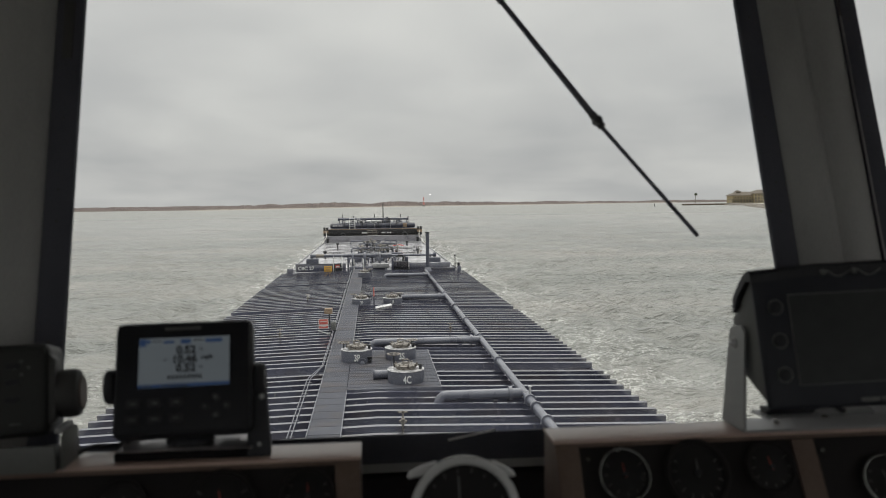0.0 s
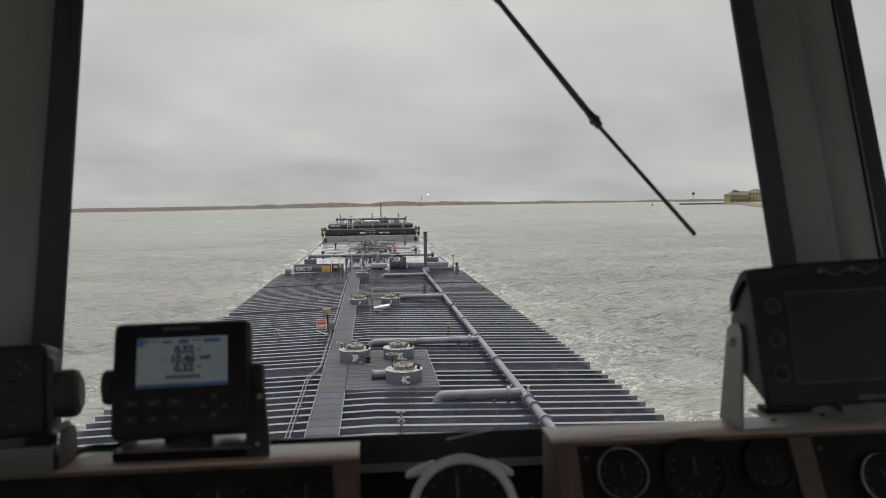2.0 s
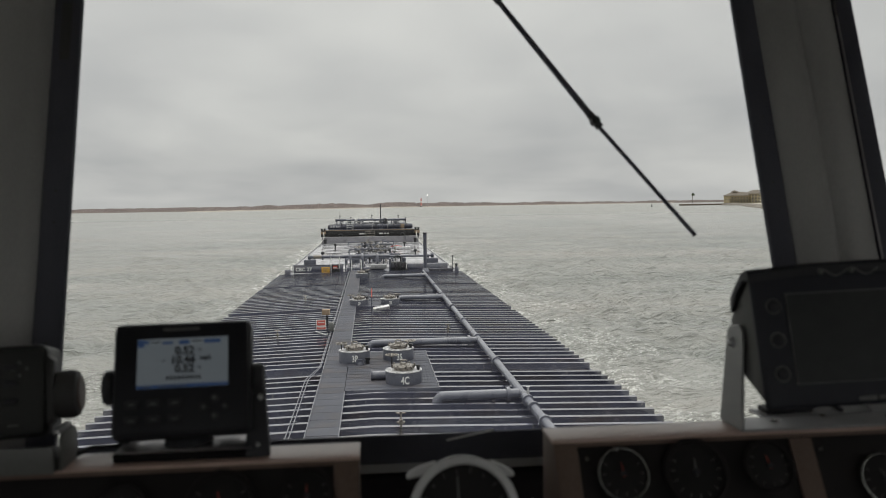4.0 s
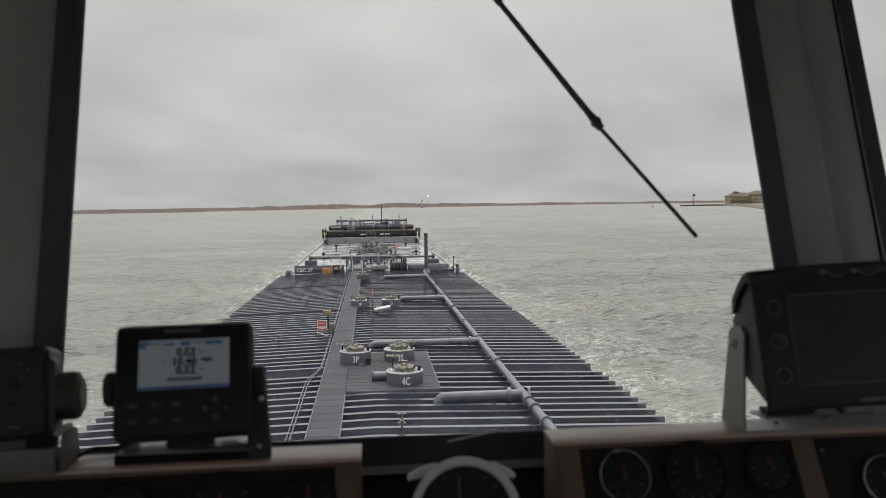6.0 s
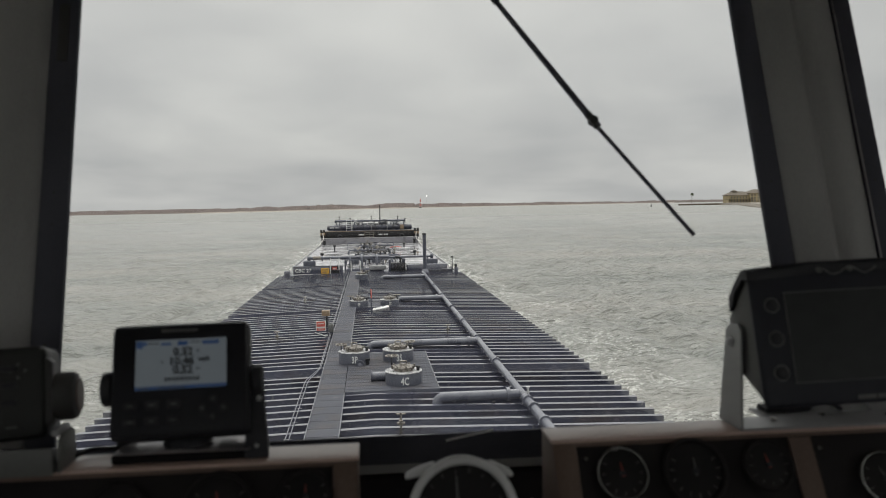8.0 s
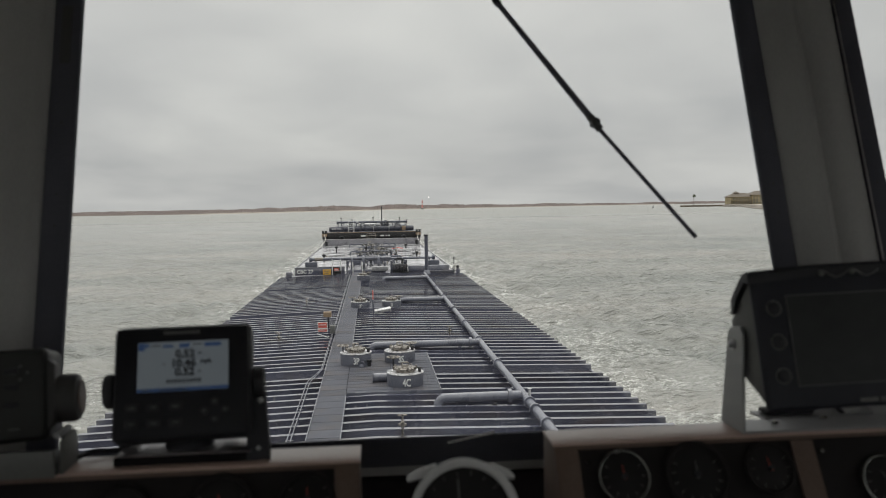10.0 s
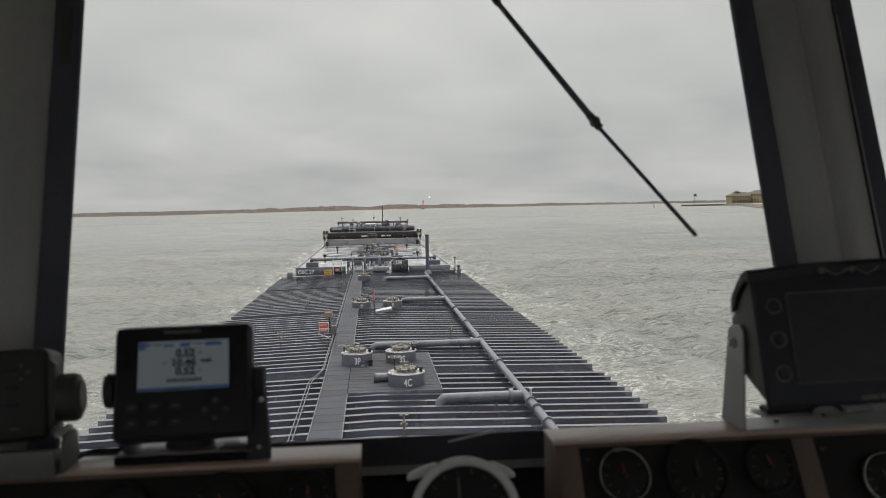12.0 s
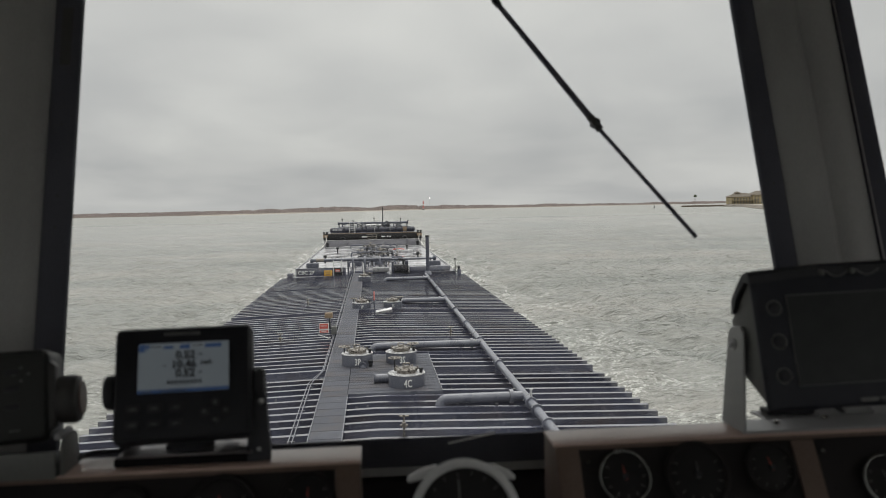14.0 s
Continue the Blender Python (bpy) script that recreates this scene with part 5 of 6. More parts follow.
def slab(bm, u0, u1, v0, v1, w0, w1, bev=0.0):
    n0 = len(bm.verts)
    box(bm, u0, u1, w0, w1, v0, v1, bev)
    bm.verts.ensure_lookup_table()
    for v in bm.verts[n0:]:
        v.co = raked(v.co.x, v.co.z, v.co.y)
    return bm


PANES = ((-1.95, -0.90, 0.05, 0.052), (-0.551, 0.7835, 0.051, 0.047), (1.0505, 1.95, 0.044, 0.05))
V0, V1 = -0.024, 0.97


def wheelhouse_shell():
    walls = [
        ("wall_front", slab(BM(), -2.0, 2.0, -1.30, V0 - 0.05, -0.04, 0.03)),
        ("wall_front_head", slab(BM(), -2.0, 2.0, V1 + 0.05, V1 + 0.22, -0.04, 0.03)),
    ]
    # Unseen side and back walls; their openings are widened to brighten the interior.
    for x0, x1, tag in ((-2.06, -1.99, "west"), (1.99, 2.06, "east")):
        bm = BM()
        box(bm, x0, x1, -2.0, 2.0, FLOOR, 6.45)
        box(bm, x0, x1, -2.0, 2.0, 7.58, CEIL)
        box(bm, x0, x1, -2.0, -1.85, 6.45, 7.58)
        box(bm, x0, x1, 1.10, 2.0, 6.45, 7.58)
        walls.append(("wall_" + tag, bm))
    bm = BM()
    box(bm, -2.06, 2.06, -2.07, -2.0, FLOOR, 6.45)
    box(bm, -2.06, 2.06, -2.07, -2.0, 7.58, CEIL)
    box(bm, -2.06, -1.85, -2.07, -2.0, 6.45, 7.58)
    box(bm, 1.85, 2.06, -2.07, -2.0, 6.45, 7.58)
    walls.append(("wall_back", bm))
    for name, bm in walls:
        tagged(link(name, bm, M["trim"]), "grey-beige painted wheelhouse wall", "wall", kind="structure")
    tagged(link("floor", box(BM(), -2.06, 2.06, -2.07, 2.0, FLOOR - 0.06, FLOOR), M["floorm"]), "dark vinyl wheelhouse floor", "floor", kind="structure")
    tagged(link("ceiling", box(BM(), -2.2, 2.2, -2.2, 2.1, CEIL, CEIL + 0.06), M["ceilpaint"]), "dull grey-beige ceiling panel", "ceiling", kind="structure")
    # pillars between the panes: a shaped metal cover with a shallow fold
    for name, u0, u1, folds in (("pillar_west", -0.848, -0.602, (0.045, 0.10)), ("pillar_east", 0.8325, 1.0055, (0.075, 0.105))):
        bm = BM()
        prof = [(u0, 0.028), (u0, -0.030), (u0 + 0.012, -0.037), (u0 + folds[0] - 0.02, -0.040), (u0 + folds[0], -0.045), (u0 + folds[0] + 0.014, -0.038), (u0 + folds[1] - 0.008, -0.044), (u0 + folds[1], -0.052), (u0 + folds[1] + 0.02, -0.054), (u1 - 0.024, -0.046), (u1 - 0.010, -0.040), (u1, -0.030), (u1, 0.028)]
        rings = [[bm.verts.new(raked(u, v, w)) for u, w in prof] for v in (-0.25, 0.2, 0.6, V1 + 0.2)]
        for a, b in zip(rings, rings[1:]):
            for i in range(len(prof)):
                j = (i + 1) % len(prof)
                bm.faces.new((a[i], a[j], b[j], b[i]))
        bm.faces.new(rings[0][::-1])
        bm.faces.new(rings[-1])
        tagged(link(name, bm, M["trim"], None, "", True), "grey-beige painted metal window pillar", "pillar", kind="structure")
    # Shiny tube added to carry the highlight along the pillar's edge.
    tagged(link("trim_edge", tube(BM(), [raked(1.0050, v, -0.0415) for v in (-0.2, 0.2, 0.6, V1 + 0.15)], 0.0022, 10), M["shine"], None, "", True), "thin metal strip added for the pillar edge's highlight", "trim", kind="structure")
    for i, (a, b, ga, gb) in enumerate(PANES):
        w = tagged(new("window_%d" % (i + 1)), "leaning wheelhouse window in a black rubber frame", "window", kind="structure")
        w.location = lean((a + b) / 2, V0)
        o = w.location
        g = 0.052

        def shift(bm):
            for v in bm.verts:
                v.co -= o
            return bm

        for name, bm in (("frame_side", slab(BM(), a - ga, a, V0 - g, V1 + g, -0.035, -0.019, 0.004)), ("frame_side", slab(BM(), b, b + gb, V0 - g, V1 + g, -0.035, -0.019, 0.004)),
                         ("frame_sill", slab(BM(), a, b, V0 - g, V0, -0.035, -0.019, 0.004)), ("frame_head", slab(BM(), a, b, V1, V1 + g, -0.035, -0.019, 0.004))):
            part(name, shift(bm), M["rubber"], w)
        bm = BM()
        for s in (a - ga * 0.5, b + gb * 0.5):
            for v in (0.16, 0.38, 0.44, 0.58, 0.80):
                p, q = raked(s, v, -0.0345), raked(s, v, -0.0362)
                cyl(bm, p, q, 0.0025, seg=8)
        if i == 1:
            part("latch_plate", shift(slab(BM(), a - 0.036, a - 0.016, 0.70, 0.82, -0.0375, -0.0345, 0.0012)), M["knob"], w, "dull grey latch plate")
        part("frame_screws", shift(bm), M["knob"], w)
        pane = part("pane", shift(slab(BM(), a - 0.004, b + 0.004, V0 - 0.004, V1 + 0.004, -0.024, -0.023)), M["glass"], w)
        pane.visible_shadow = False
    # plain glazing at the sides and behind, in the unseen openings added for light
    for i, (x0, x1, y0, y1) in enumerate(((-2.03, -2.026, -1.85, 1.10), (2.026, 2.03, -1.85, 1.10), (-1.85, 1.85, -2.04, -2.036))):
        w = tagged(new("window_%d" % (i + 4)), "unseen wheelhouse window added to let in light", "window", kind="structure")
        w.location = ((x0 + x1) / 2, (y0 + y1) / 2, 6.45)
        p = part("pane", box(BM(), -(x1 - x0) / 2, (x1 - x0) / 2, -(y1 - y0) / 2, (y1 - y0) / 2, 0, 1.13), M["glass"], w)
        p.visible_shadow = False
    # drops and dried spots on the middle pane
    rng = random.Random(77)
    bm = BM()
    for i in range(36):
        u, v = rng.uniform(-0.5, 0.78), abs(rng.gauss(0, 0.16)) + 0.005
        p = lean(u, v, -0.0222)
        vs = bmesh.ops.create_icosphere(bm, subdivisions=1, radius=rng.uniform(0.0005, 0.0011))["verts"]
        bmesh.ops.transform(bm, matrix=Matrix.Translation(p) @ Euler((-TILT, 0, 0)).to_matrix().to_4x4() @ Matrix.Diagonal((1, 0.35, 1.1, 1)), verts=vs)
    tagged(link("rain_drops", bm, M["lid"], None, "", True), "small dried rain spots on the glass", "drops", kind="stuff")


wheelhouse_shell()


def push_boat():
    """The boat that carries the wheelhouse: plain hull, house and push knees."""
    t = thing("push_boat", pose(0, 0, 0), "dark-hulled push boat under the wheelhouse", "boat")
    bm = BM()
    prof = [(-17.0, 1.15), (-17.0, -0.4), (-15.5, -1.6), (8.5, -1.6), (10.6, -0.2), (10.6, 1.15)]
    a = [bm.verts.new((-4.6, y, z)) for y, z in prof]
    b = [bm.verts.new((4.6, y, z)) for y, z in prof]
    fs = [bm.faces.new(a), bm.faces.new(b[::-1])] + [bm.faces.new((a[i], b[i], b[(i + 1) % 6], a[(i + 1) % 6])) for i in range(6)]
    bmesh.ops.bevel(bm, geom=list({e for f in fs for e in f.edges}), offset=0.15, segments=2, profile=0.5, affect="EDGES")
    part("hull", bm, M["hull"], t)
    part("main_deck", box(BM(), -4.5, 4.5, -16.8, 10.4, 1.15, 1.2), M["deck"], t)
    part("lower_house", box(BM(), -3.3, 3.3, -13.0, 4.2, 1.2, 3.45, 0.05), M["trim"], t)
    part("upper_house", box(BM(), -2.5, 2.5, -8.0, 2.6, 3.45, 5.38, 0.05), M["trim"], t)
    for x in (-2.6, 2.6):
        part("push_knee", prism(BM(), [(x - 0.35, 0.2), (x + 0.35, 0.2), (x + 0.35, 3.2), (x - 0.35, 3.2)], 10.55, 11.1, 0.04), M["rubber"], t)
    for s_ in (-1, 1):
        part("bulwark", box(BM(), s_ * 4.55 - 0.04, s_ * 4.55 + 0.04, -16.8, 10.4, 1.2, 1.75, 0.02), M["hull"], t)


push_boat()


def wiper():
    t = thing("window_wiper", Matrix.Translation(lean(0.4726, 0.597, 0.02)), "black wiper arm and blade resting across the glass", "wiper")
    o = lean(0.4726, 0.597, 0.02)
    A = lean(0.12, 1.10, 0.030) - o
    top, kn, tip = lean(0.2808, 0.8716, 0.030) - o, lean(0.4726, 0.597, 0.030) - o, lean(0.6588, 0.3475, 0.022) - o
    up = lean(0.2775, 0.868, 0.020) - o
    part("arm", tube(BM(), [A, top, top.lerp(kn, 0.5), kn], 0.0050, 8, taper=0.0074), M["rubber"], t)
    bm = BM()
    d = (kn - top).normalized()
    tube(bm, [kn - d * 0.018, kn + d * 0.018], 0.0085, 10)
    lathe(bm, [(0.009, -0.010), (0.0115, 0), (0.009, 0.010)], kn, (0, -1, 0.2), 12)
    part("knuckle", bm, M["dark"], t)
    part("upper_clip", tube(BM(), [top - d * 0.010, top + d * 0.006], 0.0080, 10), M["dark"], t)
    bm = tube(BM(), [up, kn + Vector((0, 0.006, 0)), tip], 0.0044, 8)
    part("blade", bm, M["rubber"], t)
    part("blade_tip", tube(BM(), [tip - d * 0.008, tip + d * 0.003], 0.0044, 8), M["dark"], t)


wiper()


# ---- console ----
def gauge(parent, dy, x, v, R, chrome, needle=0.3, red=True, numbers=9):
    """A round panel gauge; v runs down the sloping panel."""
    c = Vector((x, 1.045 + dy - v * 0.50, 6.740 - v * 0.866))
    ax = Vector((0, -0.866, 0.50)).normalized()
    g = part("gauge", lathe(BM(), [(R * 0.96, -0.01), (R * 0.96, 0.004), (R * 0.9, 0.005)], c, ax, 32), M["face"], parent, "round dark panel gauge")
    ring = torus(BM(), c + ax * 0.006, ax, R * 0.95, R * (0.065 if chrome else 0.09), 96 if chrome else 36, 10)
    if chrome:                                    # crimped edge
        for i, vert in enumerate(ring.verts):
            vert.co += (vert.co - c).normalized() * R * 0.012 * math.cos(2 * math.pi * (i // 10) / 4)
    part("bezel", ring, M["chrome"] if chrome else M["panel"], g, "chrome bezel" if chrome else "")
    q = ax.to_track_quat("Z", "Y")
    bm = BM()
    for i in range(numbers):
        a = radians(-210 + 240 * i / (numbers - 1))
        o = Vector((math.cos(a), math.sin(a), 0))
        p0, p1 = c + q @ (o * R * 0.66) + ax * 0.0065, c + q @ (o * R * 0.80) + ax * 0.0065
        cyl(bm, p0, p1, R * 0.016, seg=6)
    part("ticks", bm, M["mark"], g)
    a = radians(90 + needle * 60)
    part("needle", tube(BM(), [c + ax * 0.008 - q @ Vector((math.cos(a), math.sin(a), 0)) * R * 0.12, c + ax * 0.008 + q @ Vector((math.cos(a), math.sin(a), 0)) * R * 0.42], R * 0.042, 6, taper=R * 0.015), M["dimred"] if red else M["mark"], g)
    bm = BM()
    cyl(bm, c + ax * 0.004, c + ax * 0.011, R * 0.10, seg=12)
    part("hub", bm, M["plastic"], g)


def console(name, x0, x1, front, splits, gauges, label, end_left, end_right):
    dy = front - 1.046
    t = thing(name, pose((x0 + x1) / 2, 1.1, FLOOR), label, "console")
    o = Vector(((x0 + x1) / 2, 1.1, FLOOR))
    inv = Matrix.Translation(-o)

    def add(nm, bm, m, lab=""):
        bmesh.ops.transform(bm, matrix=inv @ Matrix.Translation((0, dy, 0)), verts=bm.verts)
        return part(nm, bm, m, t, lab)

    # side cheeks in the shape of the console
    prof = [(1.115, 6.752), (1.05, 6.752), (1.035, 6.735), (0.90, 6.48), (0.90, FLOOR), (1.115, FLOOR)]
    for on, x in ((end_left, x0), (end_right, x1 - 0.035)):
        if on:
            bm = BM()
            a = [bm.verts.new((x, y, z)) for y, z in prof]
            b = [bm.verts.new((x + 0.035, y, z)) for y, z in prof]
            fs = [bm.faces.new(a), bm.faces.new(b[::-1])] + [bm.faces.new((a[i], b[i], b[(i + 1) % 6], a[(i + 1) % 6])) for i in range(6)]
            bmesh.ops.bevel(bm, geom=list({e for f in fs for e in f.edges}), offset=0.003, segments=2, profile=0.5, affect="EDGES")
            add("cheek", bm, M["tanshade"], "laminate end cheek, coloured darker for its shaded front")
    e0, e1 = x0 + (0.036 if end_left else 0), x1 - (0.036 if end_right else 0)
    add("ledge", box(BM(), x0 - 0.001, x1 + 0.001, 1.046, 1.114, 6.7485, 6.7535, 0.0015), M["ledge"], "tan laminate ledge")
    add("ledge_edge", box(BM(), x0 + 0.001, x1 - 0.001, 1.0475, 1.054, 6.7425, 6.7485), M["tanshade"])
    bm = BM()
    vs = [bm.verts.new(p) for p in ((e0, 1.050, 6.743), (e1, 1.050, 6.743), (e1, 0.90, 6.483), (e0, 0.90, 6.483))]
    bm.faces.new(vs)
    r = bmesh.ops.extrude_face_region(bm, geom=list(bm.faces))
    bmesh.ops.translate(bm, vec=(0, 0.012, -0.007), verts=[v for v in r["geom"] if isinstance(v, bmesh.types.BMVert)])
    add("gauge_panel", bm, M["panel"], "black sloping gauge panel")
    add("lower_panel", box(BM(), e0, e1, 0.90, 0.93, FLOOR, 6.482), M["panel"])
    for x in splits:
        bm = BM()
        vs = [bm.verts.new(p) for p in ((x, 1.045, 6.742), (x + 0.034, 1.045, 6.742), (x + 0.034, 0.894, 6.482), (x, 0.894, 6.482))]
        bm.faces.new(vs)
        r = bmesh.ops.extrude_face_region(bm, geom=list(bm.faces))
        bmesh.ops.translate(bm, vec=(0, 0.008, -0.005), verts=[v for v in r["geom"] if isinstance(v, bmesh.types.BMVert)])
        add("divider", bm, M["tanshade"])
    n0 = set(t.children)
    for g in gauges:
        gauge(t, dy, *g)
    for x in (e0 + 0.012, *(x + 0.046 for x in splits)):
        for v in (0.016, 0.20):
            part("panel_screw", lathe(BM(), [(0.0042, -0.004), (0.0042, 0.0015), (0.003, 0.0026), (0.0006, 0.0026)], (x, 1.047 + dy - v * 0.50, 6.740 - v * 0.866), (0, -0.866, 0.50), 16), M["chrome"], t, "small round screw head")
    for c in t.children:
        if c not in n0:
            c.location = -o
    return t


# gauges: x, down the panel, radius, chrome, needle, red, ticks
console("console_east", 0.257, 1.95, 1.0745, (0.616,), ((0.3536, 0.0385, 0.038, True, 0.1, True, 9), (0.461, 0.041, 0.047, False, 0.0, False, 11), (0.573, 0.037, 0.037, False, 0.2, True, 9), (0.745, 0.0635, 0.038, True, 0.4, False, 9)),
        "tan laminate instrument console with a black gauge panel", True, False)
console("console_west", -1.95, -0.022, 1.0445, (), ((-0.093, 0.036, 0.036, False, 0.0, True, 9), (-0.206, 0.044, 0.046, False, 0.2, True, 11), (-0.335, 0.042, 0.036, False, -0.2, False, 9)),
        "tan laminate instrument console with a black gauge panel", False, True)


def console_back():
    """Black shelf that joins both consoles under the windscreen."""
    t = thing("console_shelf", pose(0, 1.2, 6.55), "black shelf and recess under the windscreen", "shelf")
    part("shelf", box(BM(), -1.95, 1.95, -0.075, 0.235, 0.06, 0.075), M["matte"], t)
    part("recess_back", box(BM(), -0.02, 0.256, -0.082, -0.076, -0.35, 0.06), M["matte"], t)
    part("recess_rail", box(BM(), -0.02, 0.256, -0.06, -0.05, 0.075, 0.080, 0.002), M["matte"], t)
    part("cross_bar", tube(BM(), [(0.124, 0.100, 0.141), (0.206, 0.100, 0.156)], 0.0022, 8), M["ringgrey"], t)
    part("faded_mark", bars(BM(), [(0.180, 0.184, 0.020, 0.042), (0.187, 0.190, 0.012, 0.034), (0.193, 0.203, 0.028, 0.031), (0.197, 0.200, 0.008, 0.026)], -0.083), M["dimred"], t, "short dull red bars on the recess back")
    part("support_leg", box(BM(), -1.9, -1.86, -0.07, 0.23, -1.1, 0.06), M["panel"], t)
    part("support_leg", box(BM(), 1.86, 1.9, -0.07, 0.23, -1.1, 0.06), M["panel"], t)


console_back()


def rudder_indicator():
    t = thing("rudder_indicator", pose(0.112, 0.955, 6.7055, -10, 0, -4), "round dark-faced rudder indicator with a grey rim", "indicator")
    R = 0.0645
    part("housing", lathe(BM(), [(R * 0.9, -0.06), (R * 1.0, -0.05), (R * 1.0, -0.004)], (0, 0, 0), (0, -1, 0), 40), M["plastic"], t)
    part("rim", torus(BM(), (0, -0.004, 0), (0, 1, 0), R + 0.0005, 0.0056, 56, 12), M["ringgrey"], t, "grey plastic rim")
    part("dial", lathe(BM(), [(R * 0.93, 0), (R * 0.93, 0.002)], (0, 0.002, 0), (0, -1, 0), 40), M["face"], t)
    bm = BM()
    for i in range(8):
        a = radians(20 + i * 20)
        box_ = Vector((math.cos(a), 0, math.sin(a)))
        cyl(bm, box_ * R * 0.76 + Vector((0, -0.001, 0)), box_ * R * (0.86 if i % 2 else 0.82) + Vector((0, -0.001, 0)), 0.0007, seg=5)
    part("scale", bm, M["mark"], t)
    part("needle", tube(BM(), [(-0.006, -0.004, -0.01), (-0.008, -0.004, 0.045)], 0.0012, 6), M["mark"], t)
    for s in (-1, 1):
        e_ = 0.075 if s < 0 else 0.067
        ear = [(s * 0.036, 0.062), (s * (e_ - 0.014), 0.054), (s * (e_ - 0.003), 0.048), (s * e_, 0.044), (s * (e_ - 0.002), 0.040), (s * (e_ - 0.018), 0.043), (s * 0.036, 0.052)]
        part("bracket_ear", prism(BM(), ear[::s], 0.008, 0.022, 0.002), M["ringgrey"], t)
        part("bracket_arm", prism(BM(), [(s * 0.050 - 0.004, -0.03), (s * 0.050 + 0.004, -0.03), (s * 0.050 + 0.004, -0.125), (s * 0.050 - 0.004, -0.125)], 0.004, 0.024, 0.001), M["plastic"], t)
    part("bracket_foot", box(BM(), -0.06, 0.06, 0.0, 0.05, -0.13, -0.12, 0.002), M["plastic"], t)
    part("clamp_tab", prism(BM(), [(0.086, 0.010), (0.089, 0.012), (0.112, -0.004), (0.110, -0.010), (0.086, -0.006)], 0.004, 0.010, 0.001), M["ringgrey"], t, "pale plastic tab")
    part("pedestal", lathe(BM(), [(0.045, -1.235), (0.04, -1.2), (0.03, -1.15), (0.03, -0.131)], (0, 0.02, 0), seg=20), M["plastic"], t)


rudder_indicator()


def knob(bm, c, axis, r, h):
    return lathe(bm, [(r * 0.85, 0), (r, h * 0.15), (r, h * 0.75), (r * 0.9, h * 0.95), (r * 0.6, h)], c, axis, 22)


def depth_display():
    t = thing("depth_display", pose(-0.262, 1.072, 6.866, -20, 0, 5), "black marine display with a lit depth and speed readout", "display")
    W, H = 0.092, 0.079
    part("body", box(BM(), -W, W, 0, 0.055, -H, H, 0.010, 3), M["plastic"], t)
    part("back_cover", box(BM(), -W * 0.8, W * 0.8, 0.05, 0.085, -H * 0.8, H * 0.75, 0.012, 3), M["plastic"], t)
    part("front_bezel", box(BM(), -W + 0.004, W - 0.004, -0.004, 0.002, -H + 0.004, H - 0.004, 0.003, 2), M["bezel"], t)
    s = part("screen", box(BM(), -0.059, 0.061, -0.0052, -0.003, -0.0135, 0.0545), M["lcd"], t, "lit pale grey screen")
    part("corner_glyph", bars(BM(), [(-0.058, -0.050, 0.043, 0.053), (-0.049, -0.045, 0.047, 0.052)], -0.0051), M["lcdblue"], s)
    part("top_bar", bars(BM(), [(-0.026, -0.013, 0.0465, 0.0495), (-0.004, 0.009, 0.0455, 0.0510), (0.029, 0.051, 0.0460, 0.0510)], -0.0051), M["lcdblue"], s)
    part("top_line", bars(BM(), [(-0.043, -0.029, 0.0490, 0.0500), (0.012, 0.026, 0.0490, 0.0500)], -0.0051), M["lcdink"], s)
    part("bottom_bar", box(BM(), -0.059, 0.061, -0.0058, -0.0051, -0.0135, -0.0090), M["lcdblue"], s)
    for text, x, z, size in (("0.52", 0.003, 0.0365, 0.0150), ("10.46", 0.001, 0.0237, 0.0150), ("0.52", 0.003, 0.0115, 0.0150)):
        writing("digits", text, size, s, M["lcdink"], pose(x, -0.0056, z, 90, 0, 0), 0.0002)
    writing("unit", "mph", 0.0085, s, M["lcdink"], pose(0.031, -0.0056, 0.0257, 90, 0, 0), 0.0002)
    for x0, x1, z0, z1 in ((-0.0265, -0.0225, 0.0225, 0.0245), (0.021, 0.025, 0.036, 0.0385), (0.021, 0.025, 0.0110, 0.0135)):
        part("dash_mark", box(BM(), x0, x1, -0.0056, -0.0052, z0, z1), M["lcdink"], s)
    for k in range(9):
        part("readout_bar", box(BM(), -0.0205 + k * 0.0052, -0.0172 + k * 0.0052, -0.0056, -0.0052, -0.0028, 0.0024), M["lcdink"], s)
    for x0, x1 in ((-0.054, -0.04), (-0.03, 0.006)):
        part("footer_bar", box(BM(), x0, x1, -0.0062, -0.0057, -0.0122, -0.0106), M["lcdink"], s)
    part("maker_plate", box(BM(), -0.026, 0.022, -0.0052, -0.0038, 0.0650, 0.0690), M["mark"], t, "dull grey maker's plate")
    for x in (-0.064, -0.036, -0.008):
        for z in (-0.034, -0.055):
            b = part("key", box(BM(), x - 0.009, x + 0.009, -0.0075, -0.0035, z - 0.0055, z + 0.0055, 0.002), M["plastic"], t)
            part("key_mark", box(BM(), x - 0.004, x + 0.004, -0.0079, -0.0074, z - 0.001, z + 0.001), M["mark"], b)
    for x, z in ((0.043, -0.030), (0.043, -0.054), (0.029, -0.042), (0.057, -0.042)):
        b = part("arrow_key", lathe(BM(), [(0.0062, 0), (0.0062, 0.003), (0.005, 0.004)], (x, -0.0035, z), (0, -1, 0), 14), M["plastic"], t)
        part("key_mark", box(BM(), x - 0.002, x + 0.002, -0.0081, -0.0074, z - 0.002, z + 0.002), M["mark"], b)
    for sx in (-1, 1):
        part("side_knob", knob(BM(), (sx * W, 0.03, -0.005), (sx, 0, 0), 0.024, 0.016), M["plastic"], t)
    # trunnion bracket, standing upright on the ledge
    for sx in (-1, 1):
        bm = BM()
        x = sx * (W + 0.012) if sx > 0 else -W + 0.006
